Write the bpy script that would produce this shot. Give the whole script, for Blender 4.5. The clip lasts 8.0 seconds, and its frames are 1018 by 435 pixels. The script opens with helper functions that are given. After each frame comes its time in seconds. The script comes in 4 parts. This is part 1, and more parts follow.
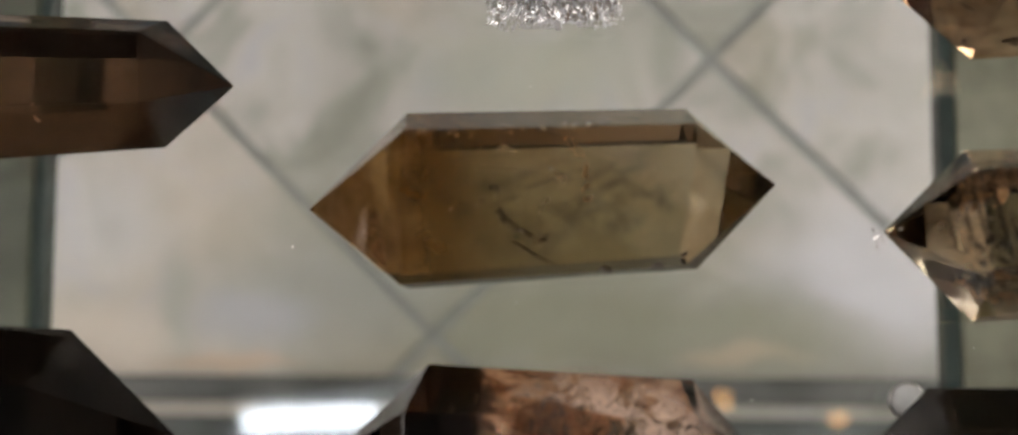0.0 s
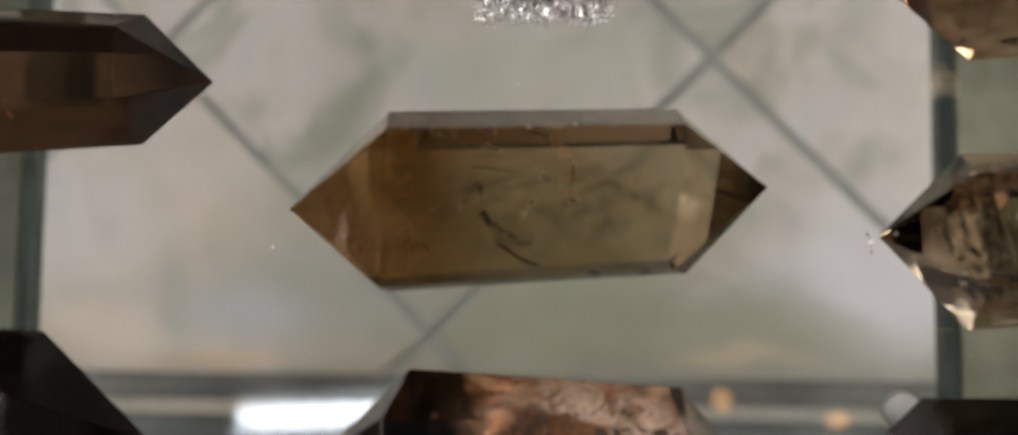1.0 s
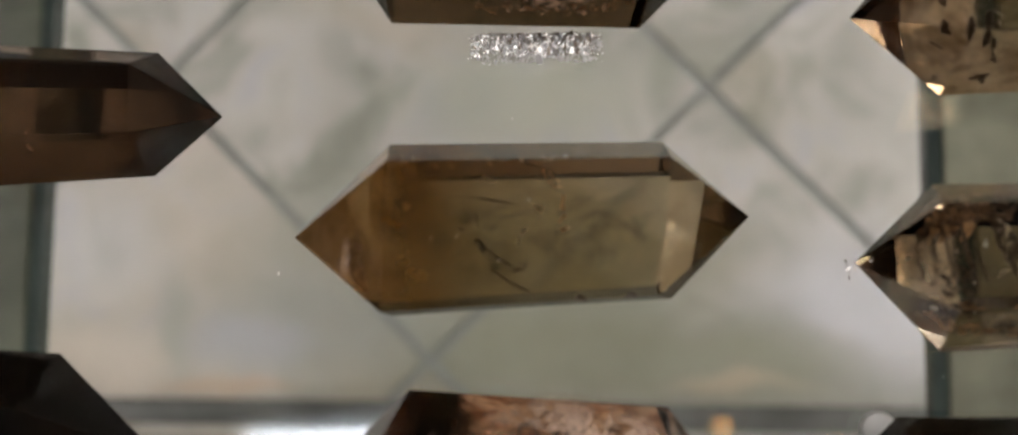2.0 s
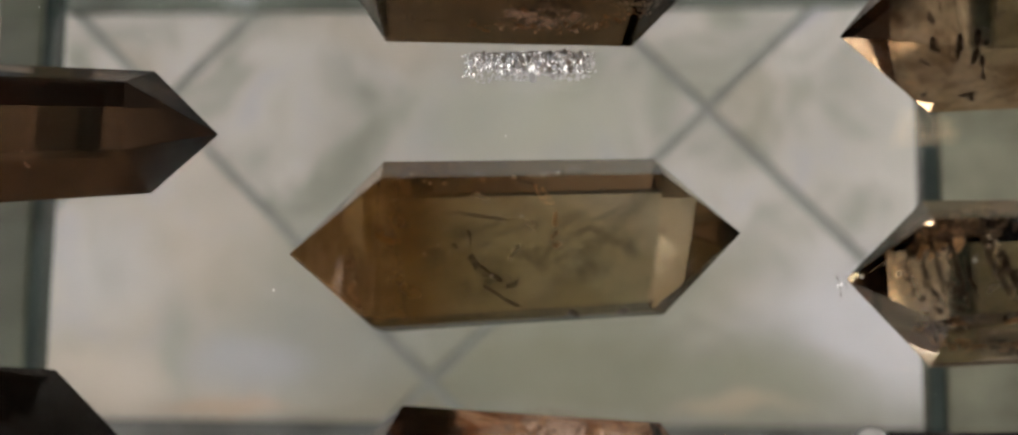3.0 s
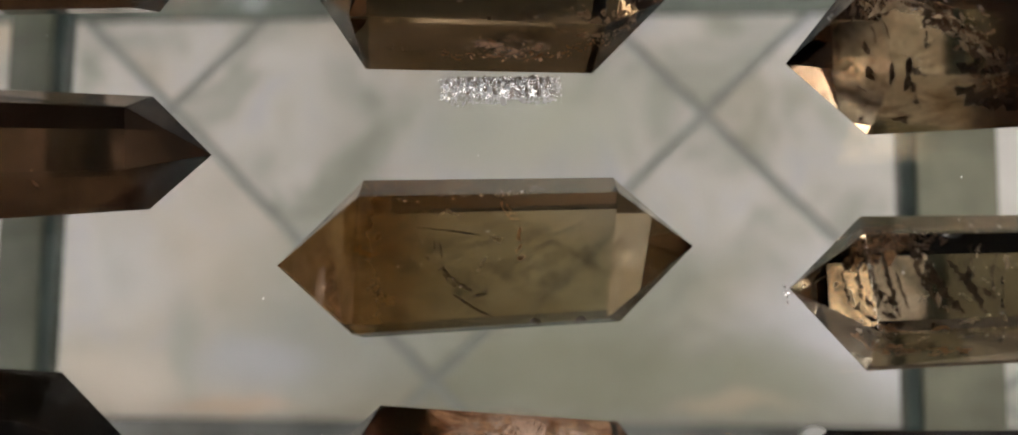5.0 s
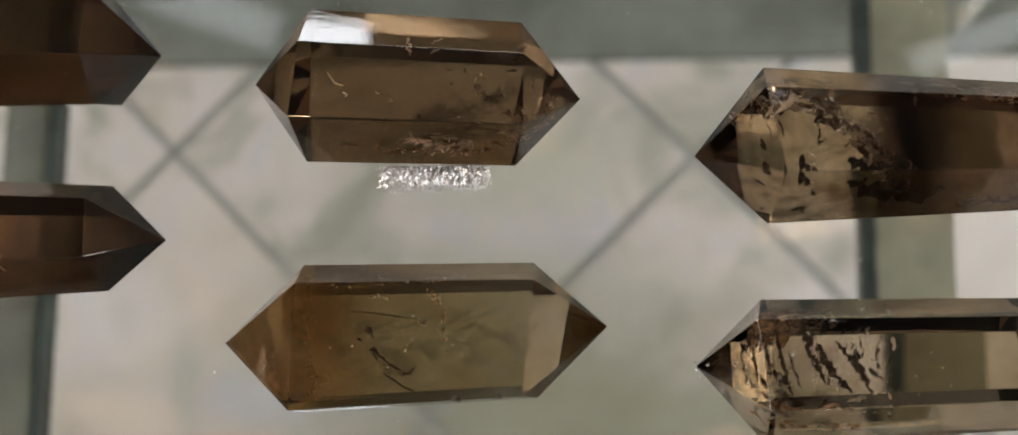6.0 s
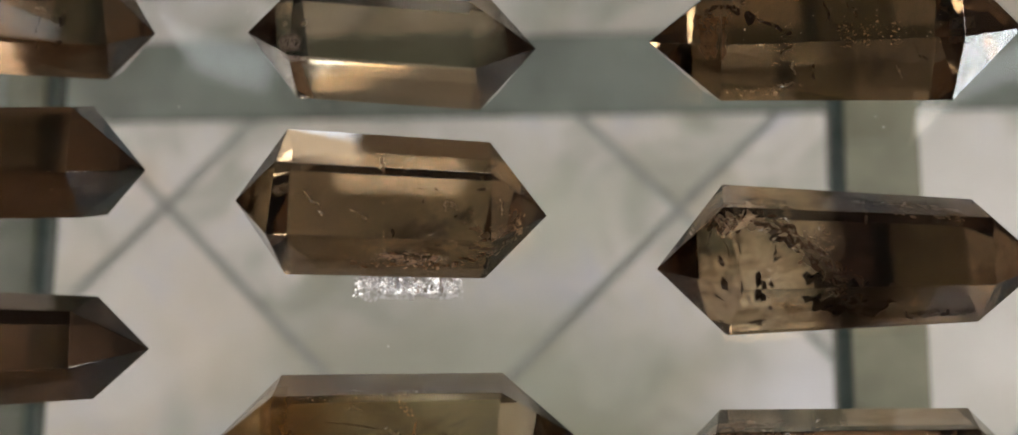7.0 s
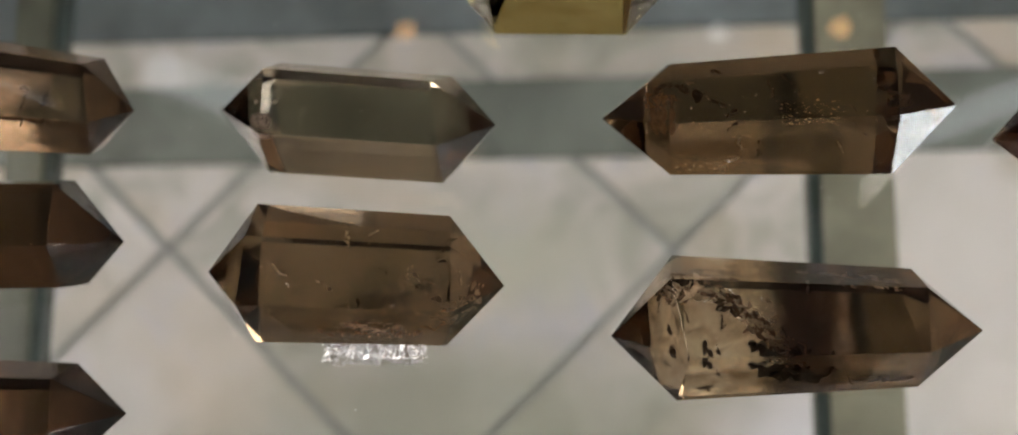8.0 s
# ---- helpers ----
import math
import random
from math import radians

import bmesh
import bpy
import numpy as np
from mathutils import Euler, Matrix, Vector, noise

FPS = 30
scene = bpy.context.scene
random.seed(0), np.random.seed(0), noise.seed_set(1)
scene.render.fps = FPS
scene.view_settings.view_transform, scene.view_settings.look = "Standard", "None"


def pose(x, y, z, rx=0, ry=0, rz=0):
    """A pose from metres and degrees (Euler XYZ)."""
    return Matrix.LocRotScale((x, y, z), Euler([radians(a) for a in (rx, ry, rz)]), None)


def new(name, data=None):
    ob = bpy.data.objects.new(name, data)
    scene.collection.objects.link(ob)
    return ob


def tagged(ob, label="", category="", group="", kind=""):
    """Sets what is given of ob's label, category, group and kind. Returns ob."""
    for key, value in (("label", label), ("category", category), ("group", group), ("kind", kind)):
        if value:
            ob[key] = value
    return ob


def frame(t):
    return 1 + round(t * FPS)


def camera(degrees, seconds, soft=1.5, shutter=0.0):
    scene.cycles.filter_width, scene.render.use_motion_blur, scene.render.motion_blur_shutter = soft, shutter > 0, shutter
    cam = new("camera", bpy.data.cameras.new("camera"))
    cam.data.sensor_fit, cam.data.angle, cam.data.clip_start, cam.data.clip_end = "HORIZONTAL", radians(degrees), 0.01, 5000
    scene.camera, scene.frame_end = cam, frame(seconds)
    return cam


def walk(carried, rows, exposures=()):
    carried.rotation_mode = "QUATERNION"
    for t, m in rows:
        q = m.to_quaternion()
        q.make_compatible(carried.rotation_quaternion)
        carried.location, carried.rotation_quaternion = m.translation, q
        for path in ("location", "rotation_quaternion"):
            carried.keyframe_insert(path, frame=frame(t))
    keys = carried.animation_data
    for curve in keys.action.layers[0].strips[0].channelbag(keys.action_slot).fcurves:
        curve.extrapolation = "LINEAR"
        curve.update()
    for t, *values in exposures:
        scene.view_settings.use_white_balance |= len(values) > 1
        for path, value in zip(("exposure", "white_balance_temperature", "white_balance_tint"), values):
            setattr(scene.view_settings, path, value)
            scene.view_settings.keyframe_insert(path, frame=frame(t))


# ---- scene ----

cam = camera(43.03, 8.0)
cam.data.dof.use_dof = True
cam.data.dof.focus_distance = 0.285
cam.data.dof.aperture_fstop = 11.0
PATH = [
    (0.0, pose(0.1226, 0.0017, 0.9643, 5.399, 3.659, 0.221)),
    (0.5, pose(0.1242, 0.0034, 0.9585, 5.341, 3.687, 0.460)),
    (1.0, pose(0.1252, 0.0030, 0.9580, 5.326, 3.679, 0.642)),
    (2.5, pose(0.1284, 0.0014, 0.9741, 7.276, 3.804, 0.608)),
    (3.0, pose(0.1291, 0.0007, 0.9712, 7.538, 3.842, 0.601)),
    (3.5, pose(0.1286, 0.0005, 0.9698, 7.497, 3.827, 0.530)),
    (4.0, pose(0.1285, 0.0007, 0.9682, 7.165, 3.855, 0.575)),
    (5.5, pose(0.1499, 0.0025, 1.0058, 7.904, 4.857, 0.676)),
    (6.0, pose(0.1611, 0.0113, 1.0127, 8.603, 5.255, 0.636)),
    (6.5, pose(0.1676, 0.0197, 1.0176, 9.619, 5.302, 0.552)),
    (7.0, pose(0.1682, 0.0285, 1.0268, 9.867, 5.079, 0.419)),
    (7.5, pose(0.1743, 0.0345, 1.0345, 10.562, 5.411, 0.450)),
    (8.0, pose(0.1823, 0.0360, 1.0411, 11.137, 5.656, 0.256)),
]
walk(cam, PATH, exposures=[(0.0, -0.05), (1.0, -0.12), (4.0, -0.12), (5.5, -0.03), (8.0, -0.04)])

# ---- sizes ----
TOP = 0.7145        # upper face of the display glass
CEIL = 2.5
TILE, JOINT = (0.2935, 0.3035), 0.0062   # pitch of the floor tiles along their two diagonal courses

# ---- world and large lights ----
world = bpy.data.worlds.new("room_air")
scene.world = world
world.use_nodes = True
world.node_tree.nodes["Background"].inputs[0].default_value = (0.9, 0.95, 1.0, 1)
world.node_tree.nodes["Background"].inputs[1].default_value = 0.05


def panel_lamp(name, x, y, sx, sy, watts, colour):
    data = bpy.data.lights.new(name, "AREA")
    data.shape, data.size, data.size_y, data.energy, data.color = "RECTANGLE", sx, sy, watts, colour
    ob = new(name, data)
    ob.matrix_world = pose(x, y, CEIL - 0.045)
    return ob


panel_lamp("panel_light", -1.5, 0.3, 0.58, 1.18, 12.6, (1.0, 0.93, 0.85))
panel_lamp("panel_light", 1.7, 0.3, 0.58, 1.18, 22.8, (1.0, 0.93, 0.85))
panel_lamp("panel_light", 0.1, 1.9, 1.18, 0.58, 10, (0.95, 0.97, 1.0))


# ---- materials ----
class Nodes:
    def __init__(self, name):
        self.mat = bpy.data.materials.new(name)
        self.mat.use_nodes = True
        self.tree = self.mat.node_tree
        self.bsdf = self.tree.nodes["Principled BSDF"]

    def add(self, kind, **values):
        node = self.tree.nodes.new(kind)
        for key, value in values.items():
            node.inputs[key.replace("_", " ")].default_value = value
        return node

    def link(self, a, b):
        self.tree.links.new(a, b)

    def noise(self, scale, detail=4.0, rough=0.6, stretch=(1, 1, 1), distortion=0.0):
        coord = self.tree.nodes.new("ShaderNodeTexCoord")
        mapping = self.add("ShaderNodeMapping", Scale=stretch)
        self.link(coord.outputs["Object"], mapping.inputs["Vector"])
        tex = self.add("ShaderNodeTexNoise", Scale=scale, Detail=detail, Roughness=rough, Distortion=distortion)
        self.link(mapping.outputs[0], tex.inputs["Vector"])
        return tex.outputs["Fac"]

    def ramp(self, fac, stops):
        node = self.tree.nodes.new("ShaderNodeValToRGB")
        while len(node.color_ramp.elements) < len(stops):
            node.color_ramp.elements.new(0.5)
        for element, (place, colour) in zip(node.color_ramp.elements, stops):
            element.position, element.color = place, (*colour, 1)
        self.link(fac, node.inputs["Fac"])
        return node.outputs["Color"]

    def mix(self, fac, a, b, how="MIX"):
        node = self.tree.nodes.new("ShaderNodeMix")
        node.data_type, node.blend_type = "RGBA", how
        for socket, value in ((node.inputs[0], fac), (node.inputs[6], a), (node.inputs[7], b)):
            if isinstance(value, bpy.types.NodeSocket):
                self.link(value, socket)
            else:
                socket.default_value = value if isinstance(value, float) else (*value, 1)
        return node.outputs[2]

    def bump(self, fac, strength, distance):
        node = self.add("ShaderNodeBump", Strength=strength, Distance=distance)
        self.link(fac, node.inputs["Height"])
        self.link(node.outputs[0], self.bsdf.inputs["Normal"])

    def set(self, **values):
        for key, value in values.items():
            self.bsdf.inputs[key.replace("_", " ")].default_value = value


def plain(name, colour, rough=0.5, metal=0.0, vary=0.25, scale=40.0, bump=0.0):
    n = Nodes(name)
    dark = tuple(c * (1 - vary) for c in colour)
    lite = tuple(min(1, c * (1 + vary)) for c in colour)
    n.link(n.ramp(n.noise(scale), [(0.3, dark), (0.7, lite)]), n.bsdf.inputs["Base Color"])
    n.set(Roughness=rough, Metallic=metal)
    if bump:
        n.bump(n.noise(scale * 4), bump, 0.001)
    return n.mat


def marble():
    n = Nodes("polished_marble_tile")
    coord = n.tree.nodes.new("ShaderNodeTexCoord")
    info = n.tree.nodes.new("ShaderNodeObjectInfo")
    shift = n.add("ShaderNodeVectorMath")
    shift.operation = "MULTIPLY_ADD"
    shift.inputs[1].default_value = (1, 1, 1)
    n.link(coord.outputs["Object"], shift.inputs[0])
    spread = n.add("ShaderNodeVectorMath")
    spread.operation = "SCALE"
    spread.inputs["Vector" if "Vector" in spread.inputs else 0].default_value = (9.0, 5.0, 3.0)
    n.link(info.outputs["Random"], spread.inputs["Scale"])
    n.link(spread.outputs[0], shift.inputs[2])

    def cloud(scale, detail, rough):
        tex = n.add("ShaderNodeTexNoise", Scale=scale, Detail=detail, Roughness=rough, Distortion=0.6)
        n.link(shift.outputs[0], tex.inputs["Vector"])
        return tex.outputs["Fac"]
    base = n.ramp(cloud(13.0, 5.0, 0.6), [(0.33, (0.345, 0.348, 0.30)), (0.44, (0.51, 0.49, 0.455)), (0.54, (0.65, 0.612, 0.585)), (0.66, (0.57, 0.555, 0.60))])
    warm = n.ramp(cloud(3.5, 3.0, 0.5), [(0.50, (0, 0, 0)), (0.70, (1, 1, 1))])
    base = n.mix(warm, base, (0.64, 0.54, 0.44))
    # slow olive veins that run through neighbouring tiles, with front shade painted in
    place = n.tree.nodes.new("ShaderNodeNewGeometry")
    split = n.tree.nodes.new("ShaderNodeSeparateXYZ")
    n.link(place.outputs["Position"], split.inputs[0])
    wander = n.add("ShaderNodeTexNoise", Scale=7.0, Detail=4.0, Roughness=0.55)
    n.link(place.outputs["Position"], wander.inputs["Vector"])
    across = n.add("ShaderNodeMath")
    across.operation = "MULTIPLY_ADD"
    across.inputs[1].default_value = 0.22
    n.link(wander.outputs["Fac"], across.inputs[0])
    n.link(split.outputs["Y"], across.inputs[2])
    reach = n.add("ShaderNodeMapRange")
    reach.inputs["From Min"].default_value, reach.inputs["From Max"].default_value = -0.19, 0.51
    n.link(across.outputs[0], reach.inputs["Value"])
    vein_and_shade = n.ramp(reach.outputs[0], [(0.0, (0.1, 0.1, 0.1)), (0.30, (0.45, 0.45, 0.45)), (0.39, (0.6, 0.6, 0.6)), (0.48, (0.5, 0.5, 0.5)), (0.57, (0.08, 0.08, 0.08)), (0.74, (0.35, 0.35, 0.35)), (0.85, (0.1, 0.1, 0.1)), (1.0, (0.3, 0.3, 0.3))])
    sideways = n.add("ShaderNodeMapRange")
    sideways.inputs["From Min"].default_value, sideways.inputs["From Max"].default_value = -0.16, 1.04
    n.link(split.outputs["X"], sideways.inputs["Value"])
    along = n.ramp(sideways.outputs[0], [(0.0, (0.5, 0.5, 0.5)), (0.2, (1, 1, 1)), (0.5, (0.8, 0.8, 0.8)), (1.0, (0.15, 0.15, 0.15))])
    base = n.mix(n.mix(1.0, vein_and_shade, along, "MULTIPLY"), base, (0.22, 0.23, 0.18))
    # stone clouds and painted shade of the front floor: (x, y), reach, tone, strength
    loose = n.add("ShaderNodeVectorMath")
    loose.operation = "MULTIPLY_ADD"
    loose.inputs[1].default_value = (0.07, 0.07, 0.0)
    n.link(wander.outputs["Color"], loose.inputs[0])
    n.link(place.outputs["Position"], loose.inputs[2])
    for centre, size, tone, strength in (
            ((0.33, 0.05), (0.11, 0.08), (0.655, 0.645, 0.69), 0.85), ((0.43, 0.17), (0.11, 0.18), (0.66, 0.63, 0.61), 0.8),
            ((-0.24, 0.09), (0.06, 0.05), (0.61, 0.60, 0.61), 0.6), ((0.04, 0.085), (0.24, 0.07), (0.33, 0.335, 0.275), 0.85),
            # olive tones darken the front floor in place of shade
            ((0.10, 0.010), (0.21, 0.065), (0.272, 0.268, 0.202), 0.92), ((-0.09, 0.035), (0.13, 0.05), (0.36, 0.365, 0.335), 0.75), ((0.25, -0.002), (0.10, 0.045), (0.30, 0.30, 0.235), 0.85),
            ((0.07, 0.205), (0.12, 0.06), (0.46, 0.465, 0.385), 0.7), ((-0.19, 0.03), (0.022, 0.06), (0.38, 0.385, 0.34), 0.7),
            ((-0.245, 0.0), (0.065, 0.036), (0.64, 0.56, 0.485), 0.9), ((-0.128, 0.02), (0.06, 0.026), (0.45, 0.45, 0.475), 0.8),
            # thin warm streaks painted in place of reflections in the shelf glass
            ((-0.155, -0.014), (0.07, 0.009), (0.56, 0.43, 0.32), 0.8), ((0.236, -0.014), (0.06, 0.009), (0.52, 0.42, 0.32), 0.6)):
        off = n.add("ShaderNodeVectorMath")
        off.operation = "MULTIPLY_ADD"
        off.inputs[1].default_value = (1 / size[0], 1 / size[1], 0)
        off.inputs[2].default_value = (-(centre[0] + 0.035) / size[0], -(centre[1] + 0.035) / size[1], 0)
        n.link(loose.outputs[0], off.inputs[0])
        far = n.add("ShaderNodeVectorMath")
        far.operation = "LENGTH"
        n.link(off.outputs[0], far.inputs[0])
        base = n.mix(n.ramp(far.outputs["Value"], [(0.35, (strength,) * 3), (1.0, (0, 0, 0))]), base, tone)
    fine = n.ramp(cloud(30.0, 5.0, 0.6), [(0.3, (0.95, 0.95, 0.94)), (0.7, (1.03, 1.03, 1.03))])
    n.link(n.mix(1.0, base, fine, "MULTIPLY"), n.bsdf.inputs["Base Color"])
    n.set(Roughness=0.35)
    n.bsdf.inputs["Specular IOR Level"].default_value = 0.35
    return n.mat


def quartz(name, clear, cloudy, scale=55.0, low=0.45, high=0.7, dirt=0.0, rough=0.03, zones=()):
    """Clear smoky quartz: a tinted dielectric with cloudier zones, faint striations and polish scratches."""
    n = Nodes(name)
    clouds = n.noise(scale, 5.0, 0.65, (0.7, 1.2, 1.2), 1.2)
    clear, cloudy = (tuple(c ** 2 for c in tone) for tone in (clear, cloudy))   # light crosses two faces
    colour = n.ramp(clouds, [(low, clear), (high, cloudy)])
    if zones:   # growth zoning and painted facet shade along the crystal: (metres from its middle, tint)
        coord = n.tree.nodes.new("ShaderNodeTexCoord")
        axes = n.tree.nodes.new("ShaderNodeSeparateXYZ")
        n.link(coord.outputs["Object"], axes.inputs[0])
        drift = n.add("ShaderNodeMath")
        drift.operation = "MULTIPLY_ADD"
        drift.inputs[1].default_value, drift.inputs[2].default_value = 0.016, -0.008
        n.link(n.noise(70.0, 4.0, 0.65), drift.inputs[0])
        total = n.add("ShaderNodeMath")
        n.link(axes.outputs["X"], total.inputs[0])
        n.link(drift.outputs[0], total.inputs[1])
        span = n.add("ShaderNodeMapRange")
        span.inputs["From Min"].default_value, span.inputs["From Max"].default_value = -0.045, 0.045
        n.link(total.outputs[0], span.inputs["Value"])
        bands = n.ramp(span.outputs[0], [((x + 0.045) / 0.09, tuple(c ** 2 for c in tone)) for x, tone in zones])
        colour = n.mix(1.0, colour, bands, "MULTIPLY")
    if dirt:
        specks = n.ramp(n.noise(420.0, 3.0, 0.7, (0.6, 1, 1)), [(0.62, (0, 0, 0)), (0.70, (1, 1, 1))])
        colour = n.mix(n.mix(1.0, specks, (dirt, dirt, dirt), "MULTIPLY"), colour, tuple(0.35 * c for c in cloudy))
    n.link(colour, n.bsdf.inputs["Base Color"])
    n.set(Transmission_Weight=1.0, IOR=1.544, Roughness=rough)
    n.bump(n.noise(160.0, 3.0, 0.6, (0.25, 1, 1)), 0.025, 0.0006)
    return n.mat


def sheet_glass(name, tint, rough=0.0):
    n = Nodes(name)
    n.set(Base_Color=(*tint, 1), Transmission_Weight=1.0, IOR=1.5, Roughness=rough)
    return n.mat


def glow(name, colour, power):
    n = Nodes(name)
    n.set(Base_Color=(0.8, 0.8, 0.8, 1), Emission_Color=(*colour, 1), Emission_Strength=power)
    return n.mat


MARBLE = marble()
GROUT = plain("grey_grout", (0.295, 0.305, 0.288), 0.9, vary=0.15, scale=60)
WALL = plain("warm_tan_wall_paint", (0.245, 0.162, 0.11), 0.8, vary=0.08, scale=6)
CEILING = plain("matt_ceiling_paint", (0.17, 0.16, 0.15), 0.9, vary=0.05, scale=4)
TOP_GLASS = sheet_glass("clear_float_glass", (0.985, 1.0, 0.99))
OLIVE_GLASS = plain("olive_tinted_glass", (0.165, 0.162, 0.12), 0.18, vary=0.35, scale=22)
OLIVE_DARK = plain("dark_olive_tinted_glass", (0.075, 0.08, 0.058), 0.18, vary=0.4, scale=22)
GLASS_EDGE = plain("dark_green_glass_edge", (0.032, 0.044, 0.040), 0.12, vary=0.3, scale=30)
GREY_GLASS = plain("grey_green_plate_glass", (0.155, 0.172, 0.15), 0.25, vary=0.45, scale=7)
DARK_BAND = plain("dark_reflection_band", (0.115, 0.117, 0.11), 0.25, vary=0.5, scale=9)
FRONT_GLASS = plain("dull_grey_plate_glass", (0.095, 0.105, 0.10), 0.25, vary=0.5, scale=9)
BLUE_GLASS = plain("blue_grey_plate_glass", (0.115, 0.135, 0.14), 0.25, vary=0.5, scale=7)
STEEL = plain("brushed_steel", (0.55, 0.55, 0.54), 0.3, 1.0, vary=0.1, scale=80)
WHITE = plain("white_enamel", (0.75, 0.75, 0.74), 0.4, vary=0.04)
PANEL_GLOW = glow("panel_diffuser_glow", (1.0, 0.97, 0.93), 0.9)
DAYLIGHT = glow("overcast_daylight", (0.90, 0.95, 1.0), 12.0)
FACET_GLOW = glow("cool_facet_panel_glow", (0.92, 0.95, 1.0), 15.0)
STRIP_GLOW = glow("warm_strip_glow", (1.0, 0.72, 0.45), 8.0)
DIM_GLOW = glow("dim_strip_glow", (0.86, 0.93, 1.0), 1.6)
TUBE_GLOW = glow("cool_tube_glow", (0.82, 0.90, 1.0), 32.0)
WARM_GLOW = glow("warm_bulb_glow", (1.0, 0.50, 0.16), 7.0)
DAY_GLOW = glow("white_bulb_glow", (0.95, 0.97, 1.0), 3.0)
# low tints at the ends paint in the darkness of the tip facets
SMOKY = quartz("smoky_quartz", (0.50, 0.41, 0.305), (0.42, 0.33, 0.235),
               zones=[(-0.040, (0.35, 0.33, 0.32)), (-0.031, (0.5, 0.47, 0.45)), (-0.026, (1, 1, 1)), (0.026, (1, 1, 1)), (0.034, (0.7, 0.68, 0.66))])
SMOKY_BROWN = quartz("warm_brown_smoky_quartz", (0.485, 0.39, 0.28), (0.39, 0.30, 0.21))
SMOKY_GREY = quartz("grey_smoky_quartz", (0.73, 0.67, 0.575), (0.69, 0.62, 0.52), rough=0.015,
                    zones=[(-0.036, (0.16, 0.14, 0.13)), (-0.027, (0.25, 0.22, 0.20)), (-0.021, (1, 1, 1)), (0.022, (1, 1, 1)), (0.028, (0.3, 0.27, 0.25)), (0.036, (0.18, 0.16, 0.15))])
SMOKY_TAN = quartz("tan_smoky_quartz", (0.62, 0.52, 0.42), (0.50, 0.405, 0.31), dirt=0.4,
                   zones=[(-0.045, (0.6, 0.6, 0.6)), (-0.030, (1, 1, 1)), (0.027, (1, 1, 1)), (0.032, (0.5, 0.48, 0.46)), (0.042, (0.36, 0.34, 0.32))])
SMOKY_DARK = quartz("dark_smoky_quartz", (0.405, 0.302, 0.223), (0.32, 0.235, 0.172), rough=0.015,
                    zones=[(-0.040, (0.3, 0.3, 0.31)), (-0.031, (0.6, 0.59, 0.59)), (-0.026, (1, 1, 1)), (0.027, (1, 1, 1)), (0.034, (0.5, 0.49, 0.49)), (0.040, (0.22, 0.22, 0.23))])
# last two tints paint the right tip's facets dark; the rest is growth zoning
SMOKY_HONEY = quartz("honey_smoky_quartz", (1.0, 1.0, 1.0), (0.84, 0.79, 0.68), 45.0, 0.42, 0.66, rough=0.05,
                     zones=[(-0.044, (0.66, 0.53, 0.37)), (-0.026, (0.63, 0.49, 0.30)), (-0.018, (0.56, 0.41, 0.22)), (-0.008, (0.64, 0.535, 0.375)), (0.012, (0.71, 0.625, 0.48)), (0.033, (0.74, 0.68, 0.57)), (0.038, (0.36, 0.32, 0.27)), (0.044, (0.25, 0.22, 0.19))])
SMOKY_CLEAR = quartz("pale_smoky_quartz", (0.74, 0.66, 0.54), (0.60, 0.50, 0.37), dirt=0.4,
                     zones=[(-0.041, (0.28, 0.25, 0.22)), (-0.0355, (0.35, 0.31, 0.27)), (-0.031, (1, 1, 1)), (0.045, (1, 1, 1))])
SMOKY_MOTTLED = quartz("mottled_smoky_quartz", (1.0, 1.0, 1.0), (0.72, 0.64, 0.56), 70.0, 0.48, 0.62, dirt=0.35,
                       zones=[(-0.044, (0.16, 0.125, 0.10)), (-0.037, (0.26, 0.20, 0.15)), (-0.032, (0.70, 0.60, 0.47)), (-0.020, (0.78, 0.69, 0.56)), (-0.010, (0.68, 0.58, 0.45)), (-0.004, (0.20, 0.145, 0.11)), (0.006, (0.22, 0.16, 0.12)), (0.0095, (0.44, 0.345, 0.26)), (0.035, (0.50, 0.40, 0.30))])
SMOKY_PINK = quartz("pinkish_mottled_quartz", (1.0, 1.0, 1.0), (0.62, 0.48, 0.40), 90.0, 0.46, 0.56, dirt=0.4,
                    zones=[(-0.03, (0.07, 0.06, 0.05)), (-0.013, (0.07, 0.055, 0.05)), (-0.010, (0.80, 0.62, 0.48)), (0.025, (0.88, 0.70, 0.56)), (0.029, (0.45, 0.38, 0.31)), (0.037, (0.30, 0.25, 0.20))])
MORION = quartz("near_black_morion", (0.13, 0.115, 0.105), (0.05, 0.045, 0.045))
CITRINE = quartz("yellow_citrine", (0.80, 0.74, 0.48), (0.68, 0.58, 0.30))
INCLUSION = plain("dark_mineral_inclusion", (0.05, 0.035, 0.025), 0.5, vary=0.5, scale=300)
CHIP_REFLECTION = plain("white_chip_and_reflection", (0.96, 0.96, 0.98), 0.27, 0.85, vary=0.03, scale=500)
REFLECTION_GRIT = plain("white_reflection_grit", (0.93, 0.93, 0.94), 0.6, vary=0.04, scale=500)
FLECK = plain("tan_polish_fleck", (0.42, 0.33, 0.25), 0.5, vary=0.5, scale=900)
DUST = plain("pale_dust", (0.75, 0.74, 0.70), 0.8, vary=0.1, scale=500)
VEIL = plain("silvery_healed_fracture", (0.75, 0.70, 0.66), 0.22, 0.35, vary=0.3, scale=400)


